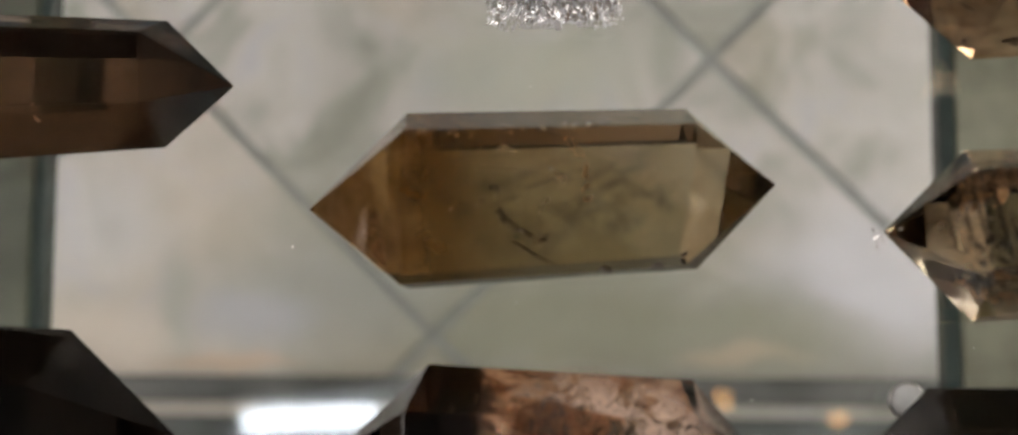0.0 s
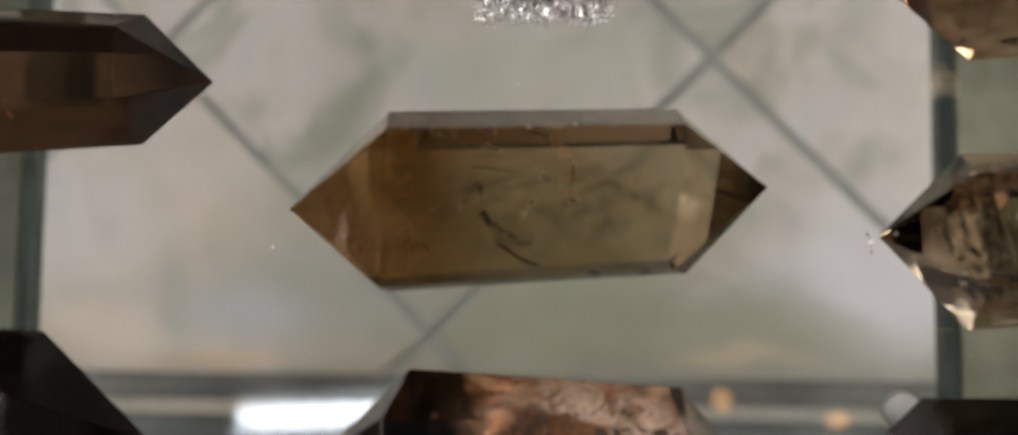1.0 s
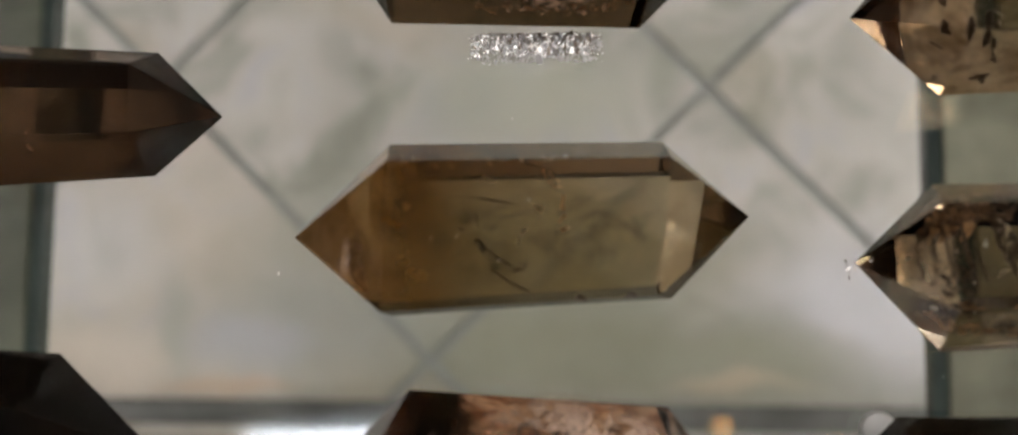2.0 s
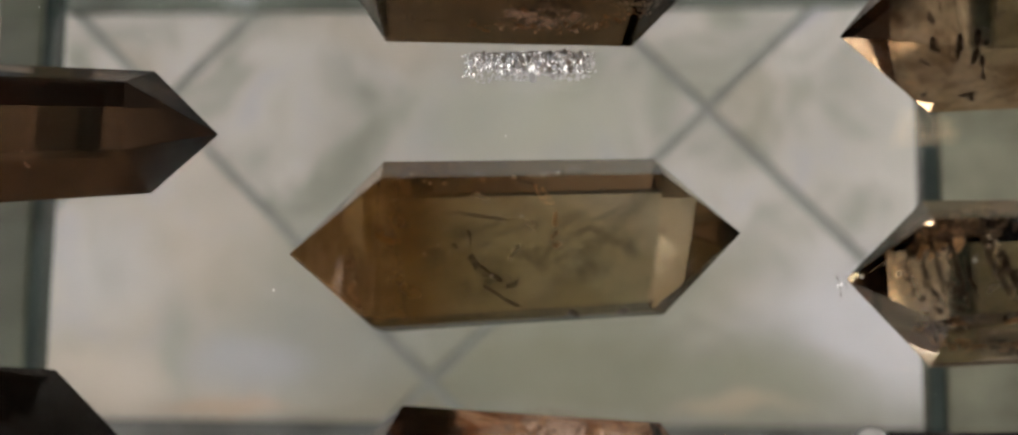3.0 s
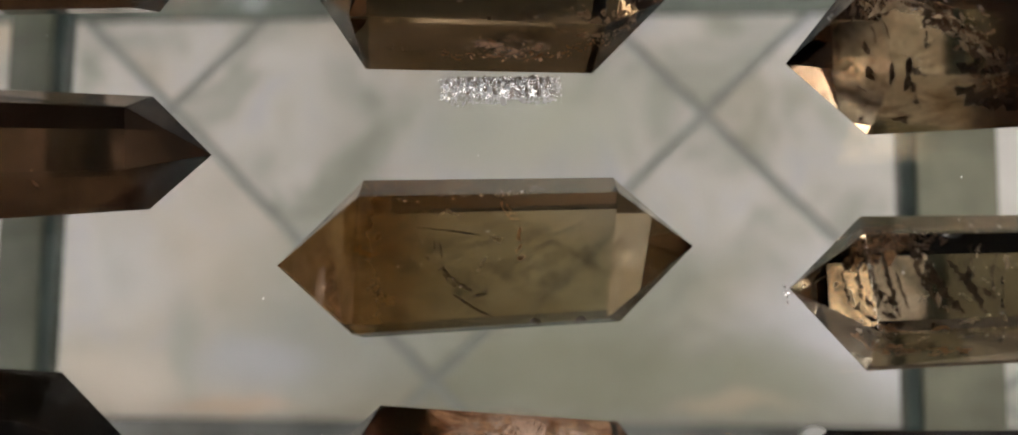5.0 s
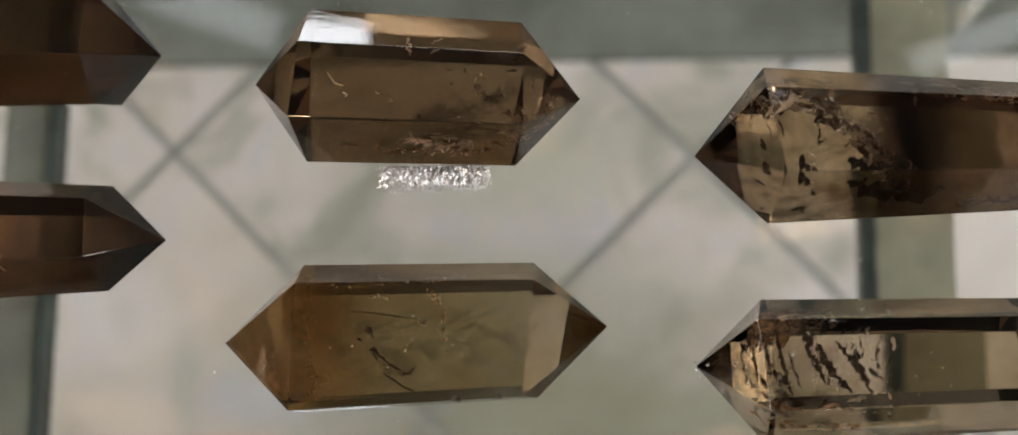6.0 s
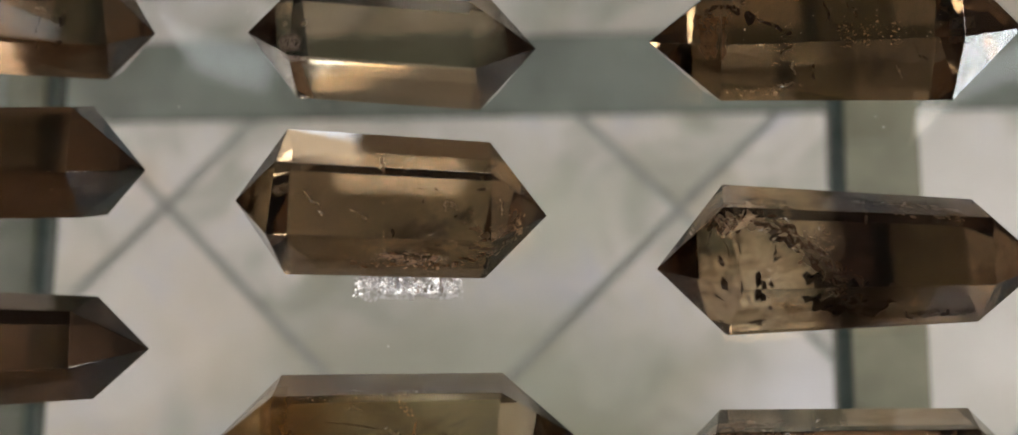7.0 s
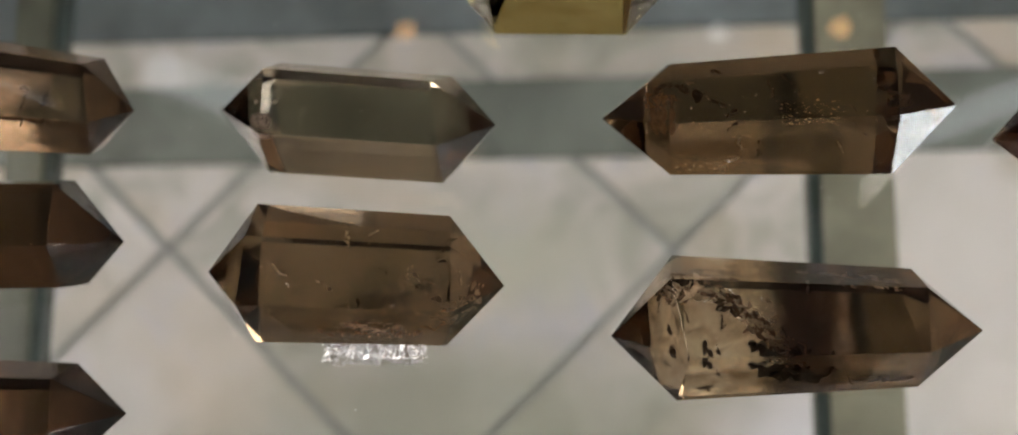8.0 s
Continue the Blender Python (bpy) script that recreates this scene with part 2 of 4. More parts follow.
def veil(name, colour, rough, metal, scale, low, high, stretch, cover=1.0, swirl=0.8):
    """A healed fracture or mineral film inside a crystal: patchy, see-through between the patches."""
    n = Nodes(name)
    tone = n.ramp(n.noise(900.0, 3.0), [(0.3, tuple(0.6 * c for c in colour)), (0.7, colour)])
    n.link(tone, n.bsdf.inputs["Base Color"])
    n.set(Roughness=rough, Metallic=metal)
    patches = n.ramp(n.noise(scale, 6.0, 0.7, stretch, swirl), [(low, (0, 0, 0)), (high, (cover, cover, cover))])
    spread = n.tree.nodes.new("ShaderNodeUVMap")    # films fade out towards their rim
    rim = n.add("ShaderNodeVectorMath")
    rim.operation = "LENGTH"
    n.link(spread.outputs[0], rim.inputs[0])
    fade = n.ramp(rim.outputs["Value"], [(0.45, (1, 1, 1)), (1.0, (0, 0, 0))])
    n.link(n.mix(1.0, patches, fade, "MULTIPLY"), n.bsdf.inputs["Alpha"])
    n.bump(n.noise(700.0, 3.0), 0.6, 0.0005)
    return n.mat


DARK_VEIL = veil("dark_ragged_film", (0.075, 0.05, 0.03), 0.4, 0.0, 330.0, 0.52, 0.62, (1.0, 0.4, 1.0), 0.9)
CLOUD_VEIL = veil("brown_smoke_cloud", (0.05, 0.035, 0.022), 0.6, 0.0, 110.0, 0.42, 0.62, (1, 1, 1), 0.75)
HONEY_VEIL = veil("honey_coloured_cloud", (0.52, 0.31, 0.10), 0.6, 0.0, 70.0, 0.34, 0.60, (0.7, 1, 1), 0.75)
ROSE_VEIL = veil("rosy_brown_cloud", (0.80, 0.55, 0.40), 0.6, 0.0, 90.0, 0.32, 0.58, (1, 1, 1), 0.75)
SWIRL_VEIL = veil("smoky_swirl", (0.085, 0.06, 0.032), 0.6, 0.0, 60.0, 0.46, 0.64, (0.45, 1.4, 1), 0.62, 2.6)
SILVER_VEIL = veil("silvery_fracture_film", (0.80, 0.72, 0.66), 0.2, 0.6, 340.0, 0.53, 0.58, (0.7, 1, 1))
SCUFF = veil("pale_scuff", (0.85, 0.82, 0.78), 0.35, 0.0, 1400.0, 0.45, 0.60, (0.6, 1, 1), 0.8)
COPPER_VEIL = veil("coppery_fracture_film", (0.62, 0.40, 0.27), 0.28, 0.5, 420.0, 0.47, 0.56, (0.6, 1, 1), 0.9)
LILAC_VEIL = veil("lilac_fracture_film", (0.72, 0.62, 0.66), 0.3, 0.3, 420.0, 0.30, 0.50, (1, 1, 1), 0.85)
PINK_VEIL = veil("pinkish_frosted_film", (0.84, 0.60, 0.46), 0.35, 0.0, 190.0, 0.42, 0.50, (1, 1, 1), 0.9)

RIBBON = veil("brown_mineral_ribbon", (0.10, 0.068, 0.045), 0.45, 0.0, 520.0, 0.30, 0.44, (1, 1, 1), 0.93)
TORN = plain("brown_torn_flake", (0.17, 0.115, 0.09), 0.45, vary=0.5, scale=500)
MASS = veil("black_smoky_mass", (0.035, 0.025, 0.018), 0.5, 0.0, 260.0, 0.28, 0.50, (1, 1, 1), 0.93)
COPPER = plain("coppery_torn_flake", (0.46, 0.29, 0.18), 0.3, 0.4, vary=0.4, scale=600)
GLINT = plain("bright_fracture_glint", (0.93, 0.90, 0.86), 0.3, 0.2, vary=0.1, scale=700)


def zone_cloud(name, colour, start, stop, cover):
    """A milky growth zone that thins out along the crystal, from start to stop."""
    n = Nodes(name)
    n.link(n.ramp(n.noise(240.0, 4.0), [(0.3, tuple(0.7 * c for c in colour)), (0.7, colour)]), n.bsdf.inputs["Base Color"])
    n.set(Roughness=0.7)
    coord = n.tree.nodes.new("ShaderNodeTexCoord")
    axes = n.tree.nodes.new("ShaderNodeSeparateXYZ")
    n.link(coord.outputs["Object"], axes.inputs[0])
    drift = n.add("ShaderNodeMath")
    drift.operation = "MULTIPLY_ADD"
    drift.inputs[1].default_value = 0.022
    n.link(n.noise(75.0, 5.0, 0.65), drift.inputs[0])
    n.link(axes.outputs["X"], drift.inputs[2])
    span = n.add("ShaderNodeMapRange")
    span.inputs["From Min"].default_value, span.inputs["From Max"].default_value = start + 0.011, stop + 0.011
    n.link(drift.outputs[0], span.inputs["Value"])
    n.link(n.ramp(span.outputs[0], [(0.0, (cover,) * 3), (1.0, (0, 0, 0))]), n.bsdf.inputs["Alpha"])
    return n.mat


HONEY_ZONE = zone_cloud("honey_growth_zone", (0.74, 0.58, 0.38), -0.034, -0.006, 0.82)


# ---- mesh helpers ----
def part(name, bm, material, parent=None, label=""):
    mesh = bpy.data.meshes.new(name)
    bm.normal_update()
    bm.to_mesh(mesh)
    bm.free()
    mesh.materials.append(material)
    ob = new(name, mesh)
    ob.parent = parent
    return tagged(ob, label)


def block(x0, y0, z0, x1, y1, z1, bevel=0.0, bm=None):
    bm = bm or bmesh.new()
    made = bmesh.ops.create_cube(bm, size=1.0)["verts"]
    for v in made:
        v.co = Vector(((x0 + x1) / 2 + v.co.x * (x1 - x0), (y0 + y1) / 2 + v.co.y * (y1 - y0), (z0 + z1) / 2 + v.co.z * (z1 - z0)))
    if bevel:
        bmesh.ops.bevel(bm, geom=list({e for v in made for e in v.link_edges}), offset=bevel, segments=2, affect="EDGES", profile=0.5)
    return bm


def turned(profile, steps=32):
    """A solid of revolution about z from (radius, height) pairs."""
    bm = bmesh.new()
    rings = []
    for r, z in profile:
        if r < 1e-6:
            rings.append([bm.verts.new((0, 0, z))])
        else:
            rings.append([bm.verts.new((r * math.cos(2 * math.pi * i / steps), r * math.sin(2 * math.pi * i / steps), z)) for i in range(steps)])
    for a, b in zip(rings, rings[1:]):
        for i in range(steps):
            j = (i + 1) % steps
            ring = [a[i % len(a)], a[j % len(a)], b[j % len(b)], b[i % len(b)]]
            ring = list(dict.fromkeys(ring))
            if len(ring) > 2:
                bm.faces.new(ring)
    for face in bm.faces:
        face.smooth = True
    bmesh.ops.recalc_face_normals(bm, faces=bm.faces)
    return bm


# ---- large structure ----
floor = tagged(part("floor", block(-2.6, -2.6, -0.12, 2.6, 2.6, -0.004), GROUT), "grey grout bed under diagonal marble floor tiles", "floor", kind="structure")
for side, box in (("north", (-2.7, 2.5, -0.12, 2.7, 2.62, CEIL)), ("south", (-2.7, -2.62, -0.12, 2.7, -2.5, CEIL)), ("west", (-2.62, -2.5, -0.12, -2.5, 2.5, CEIL))):
    tagged(part("wall_" + side, block(*box), WALL), "warm tan matt painted shop wall", "wall", kind="structure")
bm = block(2.5, -1.1, -0.12, 2.62, 2.5, CEIL)
for box in ((2.5, -2.5, -0.12, 2.62, -2.0, CEIL), (2.5, -2.0, 2.05, 2.62, -1.1, CEIL)):
    block(*box, bm=bm)
tagged(part("wall_east", bm, WALL), "warm tan painted shop wall with a glass door", "wall", kind="structure")
door = tagged(new("door_1"), "closed glass shop door with daylight outside", "door", kind="structure")
for box in ((2.53, -2.0, 0.0, 2.58, -1.95, 2.05), (2.53, -1.15, 0.0, 2.58, -1.1, 2.05), (2.53, -1.95, 0.0, 2.58, -1.15, 0.12), (2.53, -1.95, 1.99, 2.58, -1.15, 2.05)):
    part("door_frame", block(*box, bevel=0.004), WHITE, door)
glazing = part("pane", block(2.55, -1.949, 0.121, 2.558, -1.151, 1.989), TOP_GLASS, door)
glazing.visible_shadow = False
tagged(part("backdrop", block(3.3, -3.4, -0.2, 3.32, 0.2, 2.8), DAYLIGHT), "pale daylight outside the door", "backdrop", kind="structure")
tagged(part("ceiling", block(-2.7, -2.7, CEIL, 2.7, 2.7, CEIL + 0.1), CEILING), "matt dark taupe painted ceiling", "ceiling", kind="structure")


# ---- ceiling lights ----
def ceiling_panel(x, y, sx, sy):
    thing = tagged(new("ceiling_light"), "flat white framed light panel on the ceiling", "ceiling light", "ceiling panels")
    thing.location = (x, y, CEIL)
    bm = block(-sx / 2 - 0.02, -sy / 2 - 0.02, -0.03, sx / 2 + 0.02, sy / 2 + 0.02, 0.0, 0.003)
    part("frame", bm, WHITE, thing)
    part("diffuser", block(-sx / 2, -sy / 2, -0.036, sx / 2, sy / 2, -0.0305), PANEL_GLOW, thing, "glowing milky diffuser")


for px, py, sx, sy in ((-1.5, 0.3, 0.58, 1.18), (1.7, 0.3, 0.58, 1.18), (0.1, 1.9, 1.18, 0.58)):
    ceiling_panel(px, py, sx, sy)


def tube_light(x, y, length, turn):
    thing = tagged(new("tube_light"), "short cool white tube light in a white tray on the ceiling", "tube light")
    thing.matrix_world = pose(x, y, CEIL, 0, 0, turn)
    part("tray", block(-length / 2 - 0.02, -0.04, -0.03, length / 2 + 0.02, 0.04, 0, 0.004), WHITE, thing)
    bm = turned([(0, -length / 2), (0.015, -length / 2 + 0.004), (0.017, -length / 2 + 0.02), (0.017, length / 2 - 0.02), (0.015, length / 2 - 0.004), (0, length / 2)], 20)
    bmesh.ops.transform(bm, matrix=pose(0, 0, -0.045, 0, 90, 0), verts=bm.verts)
    part("tube", bm, TUBE_GLOW, thing, "glowing cool white tube")


tube_light(-0.315, -0.123, 0.212, 3.0)


def strip_light(x, y, length, width, turn):
    thing = tagged(new("strip_light"), "dim cool white strip light flush with the ceiling", "strip light", "ceiling strips")
    thing.matrix_world = pose(x, y, CEIL, 0, 0, turn)
    part("frame", block(-length / 2 - 0.01, -width / 2 - 0.01, -0.015, length / 2 + 0.01, width / 2 + 0.01, 0.0, 0.003), WHITE, thing)
    part("diffuser", block(-length / 2, -width / 2, -0.02, length / 2, width / 2, -0.0155, 0.001), DIM_GLOW, thing, "dim glowing diffuser")


strip_light(-0.55, 0.685, 0.25, 0.06, -20)
strip_light(0.76, 0.625, 0.30, 0.045, 21)

# unseen glowing panel added to give one crystal's back facet its bright reflection
facet_panel = tagged(new("facet_panel"), "added unseen cool white panel with a warm strip on top", "wall light")
facet_panel.location = (-0.262, 2.5, 1.40)
part("housing", block(-0.11, -0.03, -0.09, 0.11, 0.0, 0.16, 0.004), WHITE, facet_panel)
part("diffuser", block(-0.10, -0.036, -0.08, 0.098, -0.0305, 0.046), FACET_GLOW, facet_panel, "glowing cool white diffuser")
part("warm_strip", block(-0.10, -0.036, 0.050, 0.098, -0.0305, 0.14), STRIP_GLOW, facet_panel, "glowing warm strip")


def bulb_light(x, y, material, label, radius=0.015):
    thing = tagged(new("spot_light"), label, "spot light", "ceiling spots")
    thing.location = (x, y, CEIL)
    part("collar", turned([(0, 0), (radius * 1.5, 0), (radius * 1.5, -0.02), (radius * 1.15, -0.03), (0, -0.03)], 24), STEEL, thing)
    part("bulb", turned([(0, -0.032 - radius), (radius * 0.7, -0.032 - radius * 0.7), (radius, -0.034), (0, -0.0305)], 24), material, thing, "glowing bulb")


for lx, ly in ((0.322, -0.090), (0.497, -0.118), (-0.205, 0.777), (0.525, 0.760)):
    bulb_light(lx, ly, WARM_GLOW, "small warm white ceiling spot in a steel collar")
bulb_light(0.325, 0.757, DAY_GLOW, "small neutral white ceiling spot in a steel collar")


# ---- display stand under the crystals ----
shelf = tagged(new("glass_shelf"), "clear polished glass shelf carrying the crystals", "glass shelf")
pane = part("pane", block(-0.62, -0.40, TOP - 0.008, 0.86, 0.46, TOP, 0.0012), TOP_GLASS, shelf)
pane.visible_shadow = False
for ex0, ey0, ex1, ey1 in ((-0.623, -0.403, 0.863, -0.4005), (-0.623, 0.4605, 0.863, 0.463), (-0.623, -0.4, -0.6205, 0.46), (0.8605, -0.4, 0.863, 0.46)):
    part("polished_edge", block(ex0, ey0, TOP - 0.008, ex1, ey1, TOP, 0.0006), GLASS_EDGE, shelf, "dark green polished edge")
stand = tagged(new("display_stand"), "low display stand with olive glass strips below the shelf", "display stand")
for x0, x1, inner in ((0.2685, 0.3020, -1), (-0.1305, -0.1105, 1)):
    strip = part("side_strip", block(x0, -0.40, 0.428, x1, 0.46, 0.440, 0.001), OLIVE_GLASS if inner < 0 else OLIVE_DARK, stand, "olive tinted glass strip")
    edge = (x0 - 0.0065, x0 - 0.0003) if inner < 0 else (x1 + 0.0003, x1 + 0.005)
    part("strip_edge", block(edge[0], -0.40, 0.426, edge[1], 0.46, 0.4385, 0.0006), GLASS_EDGE, strip, "dark green polished edge")
for lx in (-0.60, 0.82):
    for ly in (-0.39, 0.43):
        part("leg", block(lx - 0.012, ly - 0.012, 0.0, lx + 0.012, ly + 0.012, TOP - 0.0085, 0.002), STEEL, stand)
for ly in (-0.39, 0.43):
    part("crossbar", block(-0.588, ly - 0.012, 0.404, 0.808, ly + 0.012, 0.4255, 0.002), STEEL, stand)


def base_plate(y0, y1, label, material):
    tagged(part("base_plate", block(-0.55, y0, -0.001, 0.80, y1, 0.010, 0.002), material), label, "base plate", "plates on the floor")


base_plate(0.290, 0.357, "grey green glass plate lying on the marble floor", GREY_GLASS)
base_plate(0.400, 0.560, "wide blue grey glass plate lying on the marble floor", BLUE_GLASS)
# strip added in place of a dark reflection in the shelf glass
base_plate(-0.045, -0.026, "narrow dark grey strip on the floor in place of a reflection", DARK_BAND)
base_plate(-0.30, -0.056, "wide dull grey glass plate lying on the marble floor", FRONT_GLASS)


# ---- crystals ----
UPPER = {}      # where each crystal's upper face begins and ends, and how high it lies there


def upper_face(crystal, x):
    x0, z0, x1, z1 = UPPER[crystal.name]
    return z0 + (z1 - z0) * (x - x0) / (x1 - x0)


def quartz_point(label, material, x, y, turn, half, body, width, face, height=0.029, tips=(0.5, 0.5), spread=0.003, seed=1, specks=0, veils=0, zone=(-0.6, 0.6), worn=0.00007, roll=(0.5, 0.5), foot=None):
    """A six-sided crystal with a point at each end, lying on one face along local x. body: where the prism begins and ends;
    width: its half widths (back, front) at both ends; face: how far the upper face reaches to the front and back, in half widths;
    roll: how high the back and front edges lie, as parts of the height; foot: how far the face that it lies on reaches.
    """
    rnd = random.Random(seed)
    thing = tagged(new("quartz_point"), label, "crystal", "quartz points on the shelf")
    thing.matrix_world = pose(x, y, TOP + 0.0002, 0, 0, turn)
    UPPER[thing.name] = (body[0], height, body[1], height * sum(width[1]) / sum(width[0]))
    bm = bmesh.new()
    ends = []
    for end, bx in enumerate(body):
        back, front = width[end]
        scale = (back + front) / sum(width[0])
        h = height * scale
        mid = (back - front) / 2
        w = (back + front) / 2
        low = foot or (-face[1], -face[0])
        corners = [(back, roll[0]), (mid + face[1] * w, 1.0), (mid + face[0] * w, 1.0), (-front, roll[1]), (mid + low[0] * w, 0.0), (mid + low[1] * w, 0.0)]
        out = -1 if end == 0 else 1
        ring = []
        for k, (cy, cz) in enumerate(corners):
            lift = 0.0 if k in (0, 3) else rnd.uniform(-1, 1) * spread
            ring.append(bm.verts.new((bx + out * lift, cy, cz * h)))
        tip = bm.verts.new((out * half, 0.0, tips[end] * h))
        for k in range(6):
            bm.faces.new((ring[k], ring[(k + 1) % 6], tip))
        ends.append(ring)
    for k in range(6):
        bm.faces.new((ends[0][k], ends[0][(k + 1) % 6], ends[1][(k + 1) % 6], ends[1][k]))
    bmesh.ops.recalc_face_normals(bm, faces=bm.faces)
    if worn:
        bmesh.ops.bevel(bm, geom=list(bm.edges), offset=worn, segments=1, affect="EDGES")
    part("crystal_body", bm, material, thing)

    w = (sum(width[0]) + sum(width[1])) / 4

    def flakes(count, size, thin, strands):
        """Small chips strung along a few crooked strands inside the crystal."""
        fm = bmesh.new()
        for _ in range(strands):
            px, py = rnd.uniform(*zone) * half, rnd.uniform(-0.55, 0.55) * w
            pz, way = height * rnd.uniform(0.35, 0.8), rnd.gauss(1.9, 0.5)
            for _ in range(count // strands):
                way += rnd.gauss(0, 0.12)
                px += math.cos(way) * size * 1.1 + rnd.gauss(0, size * 0.6)
                py += math.sin(way) * size * 1.1 + rnd.gauss(0, size * 0.5)
                pz += rnd.gauss(0, size * 0.4)
                py, pz = max(-0.62 * w, min(0.62 * w, py)), height * max(0.2, min(0.85, pz / height))
                px = max(-0.72 * half, min(0.72 * half, px))
                tilt = Euler((rnd.uniform(-0.7, 0.7), rnd.uniform(-0.7, 0.7), way + rnd.gauss(0, 0.4)))
                sides, s = rnd.randint(5, 7), size * rnd.lognormvariate(-0.3, 0.55)
                ring = []
                for i in range(sides):
                    a = 2 * math.pi * i / sides
                    p = Vector((math.cos(a) * s * rnd.uniform(0.6, 1.7), math.sin(a) * s * thin * rnd.uniform(0.4, 1.5), 0))
                    p.rotate(tilt)
                    ring.append(p + Vector((px, py, pz)))
                top = Vector((0, 0, s * 0.1))
                top.rotate(tilt)
                low = [fm.verts.new(p - top) for p in ring]
                high = [fm.verts.new(p + top) for p in ring]
                fm.faces.new(list(reversed(low)))
                fm.faces.new(high)
                for i in range(sides):
                    j = (i + 1) % sides
                    fm.faces.new((low[i], low[j], high[j], high[i]))
        return fm
    if specks:
        tagged(part("inclusion", flakes(specks, 0.0004, 0.5, max(3, specks // 12)), INCLUSION, thing, "dark mineral specks inside"), kind="stuff")
    if veils:
        tagged(part("fracture_glint", flakes(veils, 0.0003, 0.6, max(2, veils // 10)), VEIL, thing, "silvery fracture glints inside"), kind="stuff")
    return thing


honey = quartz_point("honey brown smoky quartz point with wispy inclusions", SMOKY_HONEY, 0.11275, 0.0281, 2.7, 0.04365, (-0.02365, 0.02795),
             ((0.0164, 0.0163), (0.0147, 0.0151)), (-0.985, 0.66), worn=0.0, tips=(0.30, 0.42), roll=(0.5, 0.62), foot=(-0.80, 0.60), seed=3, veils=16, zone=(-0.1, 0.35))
streaky = quartz_point("brown smoky quartz point with fractures along one side", SMOKY, 0.1136, 0.0820, -3.3, 0.0370, (-0.0245, 0.0230),
             ((0.0168, 0.0164), (0.0161, 0.0147)), (-0.56, 0.46), tips=(0.645, 0.70), roll=(0.82, 0.5), foot=(-0.65, 0.56), seed=5, specks=36, veils=70, zone=(-0.1, 0.7))
mottled = quartz_point("mottled smoky quartz point with dark clouds inside", SMOKY_MOTTLED, 0.2203, 0.0690, 0.7, 0.0445, (-0.0291, 0.0276),
             ((0.0188, 0.0160), (0.0147, 0.0134)), (-0.50, 0.56), tips=(0.36, 0.34), roll=(0.54, 0.48), foot=(-0.50, 0.60), seed=42, specks=60, veils=70, zone=(-0.8, 0.1))
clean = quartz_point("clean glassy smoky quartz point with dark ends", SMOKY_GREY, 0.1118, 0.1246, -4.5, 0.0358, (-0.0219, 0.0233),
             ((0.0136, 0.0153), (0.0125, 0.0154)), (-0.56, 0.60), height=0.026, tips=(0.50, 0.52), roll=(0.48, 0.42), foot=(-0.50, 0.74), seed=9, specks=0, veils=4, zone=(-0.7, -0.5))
scuffed = quartz_point("brown smoky quartz point with light scuffs", SMOKY_BROWN, 0.2163, 0.1215, -0.3, 0.0419, (-0.0253, 0.0269),
             ((0.0148, 0.0145), (0.0174, 0.0155)), (-0.30, 0.70), height=0.027, tips=(0.62, 0.77), roll=(0.5, 0.62), foot=(-0.55, 0.80), seed=11, specks=80, veils=30)
quartz_point("dark polished smoky quartz point with black tip", SMOKY_DARK, 0.0066, 0.0491, 0.8, 0.0477, (-0.0305, 0.0350),
             ((0.0162, 0.0156), (0.0127, 0.0119)), (-0.45, 0.62), tips=(0.5, 0.42), seed=13, veils=4)
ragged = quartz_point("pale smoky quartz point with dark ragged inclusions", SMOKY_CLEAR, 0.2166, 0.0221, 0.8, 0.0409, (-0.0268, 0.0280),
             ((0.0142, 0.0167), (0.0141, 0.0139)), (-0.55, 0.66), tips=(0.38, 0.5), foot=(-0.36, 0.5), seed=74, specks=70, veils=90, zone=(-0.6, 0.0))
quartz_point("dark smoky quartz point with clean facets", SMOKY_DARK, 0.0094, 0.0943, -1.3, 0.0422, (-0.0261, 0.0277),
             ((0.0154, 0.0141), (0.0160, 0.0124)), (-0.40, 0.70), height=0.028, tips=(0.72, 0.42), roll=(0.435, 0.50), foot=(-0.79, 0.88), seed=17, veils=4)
light_brown = quartz_point("light brown smoky quartz point with small specks", SMOKY_TAN, 0.0105, 0.1316, -4.5, 0.0415, (-0.0253, 0.0312),
             ((0.0192, 0.0139), (0.0138, 0.0125)), (-0.55, 0.62), height=0.027, seed=19, specks=30, veils=12, zone=(0.2, 0.7))
quartz_point("large near black morion quartz point", MORION, 0.0017, -0.0153, -1.0, 0.0451, (-0.0300, 0.0244),
             ((0.0204, 0.0205), (0.0189, 0.0199)), (-0.5, 0.5), height=0.033, seed=21, veils=20)
pinkish = quartz_point("mottled dark smoky quartz point with pinkish patches", SMOKY_PINK, 0.1144, -0.0182, 0.1, 0.0368, (-0.0214, 0.0265),
             ((0.0154, 0.0160), (0.0126, 0.0132)), (-0.5, 0.5), tips=(0.66, 0.62), seed=23, specks=120, veils=40)
quartz_point("near black morion quartz point with smooth facets", MORION, 0.2044, -0.0207, 0.1, 0.0361, (-0.0220, 0.0241),
             ((0.0141, 0.0139), (0.0145, 0.0134)), (-0.5, 0.5), height=0.027, seed=25, veils=6)
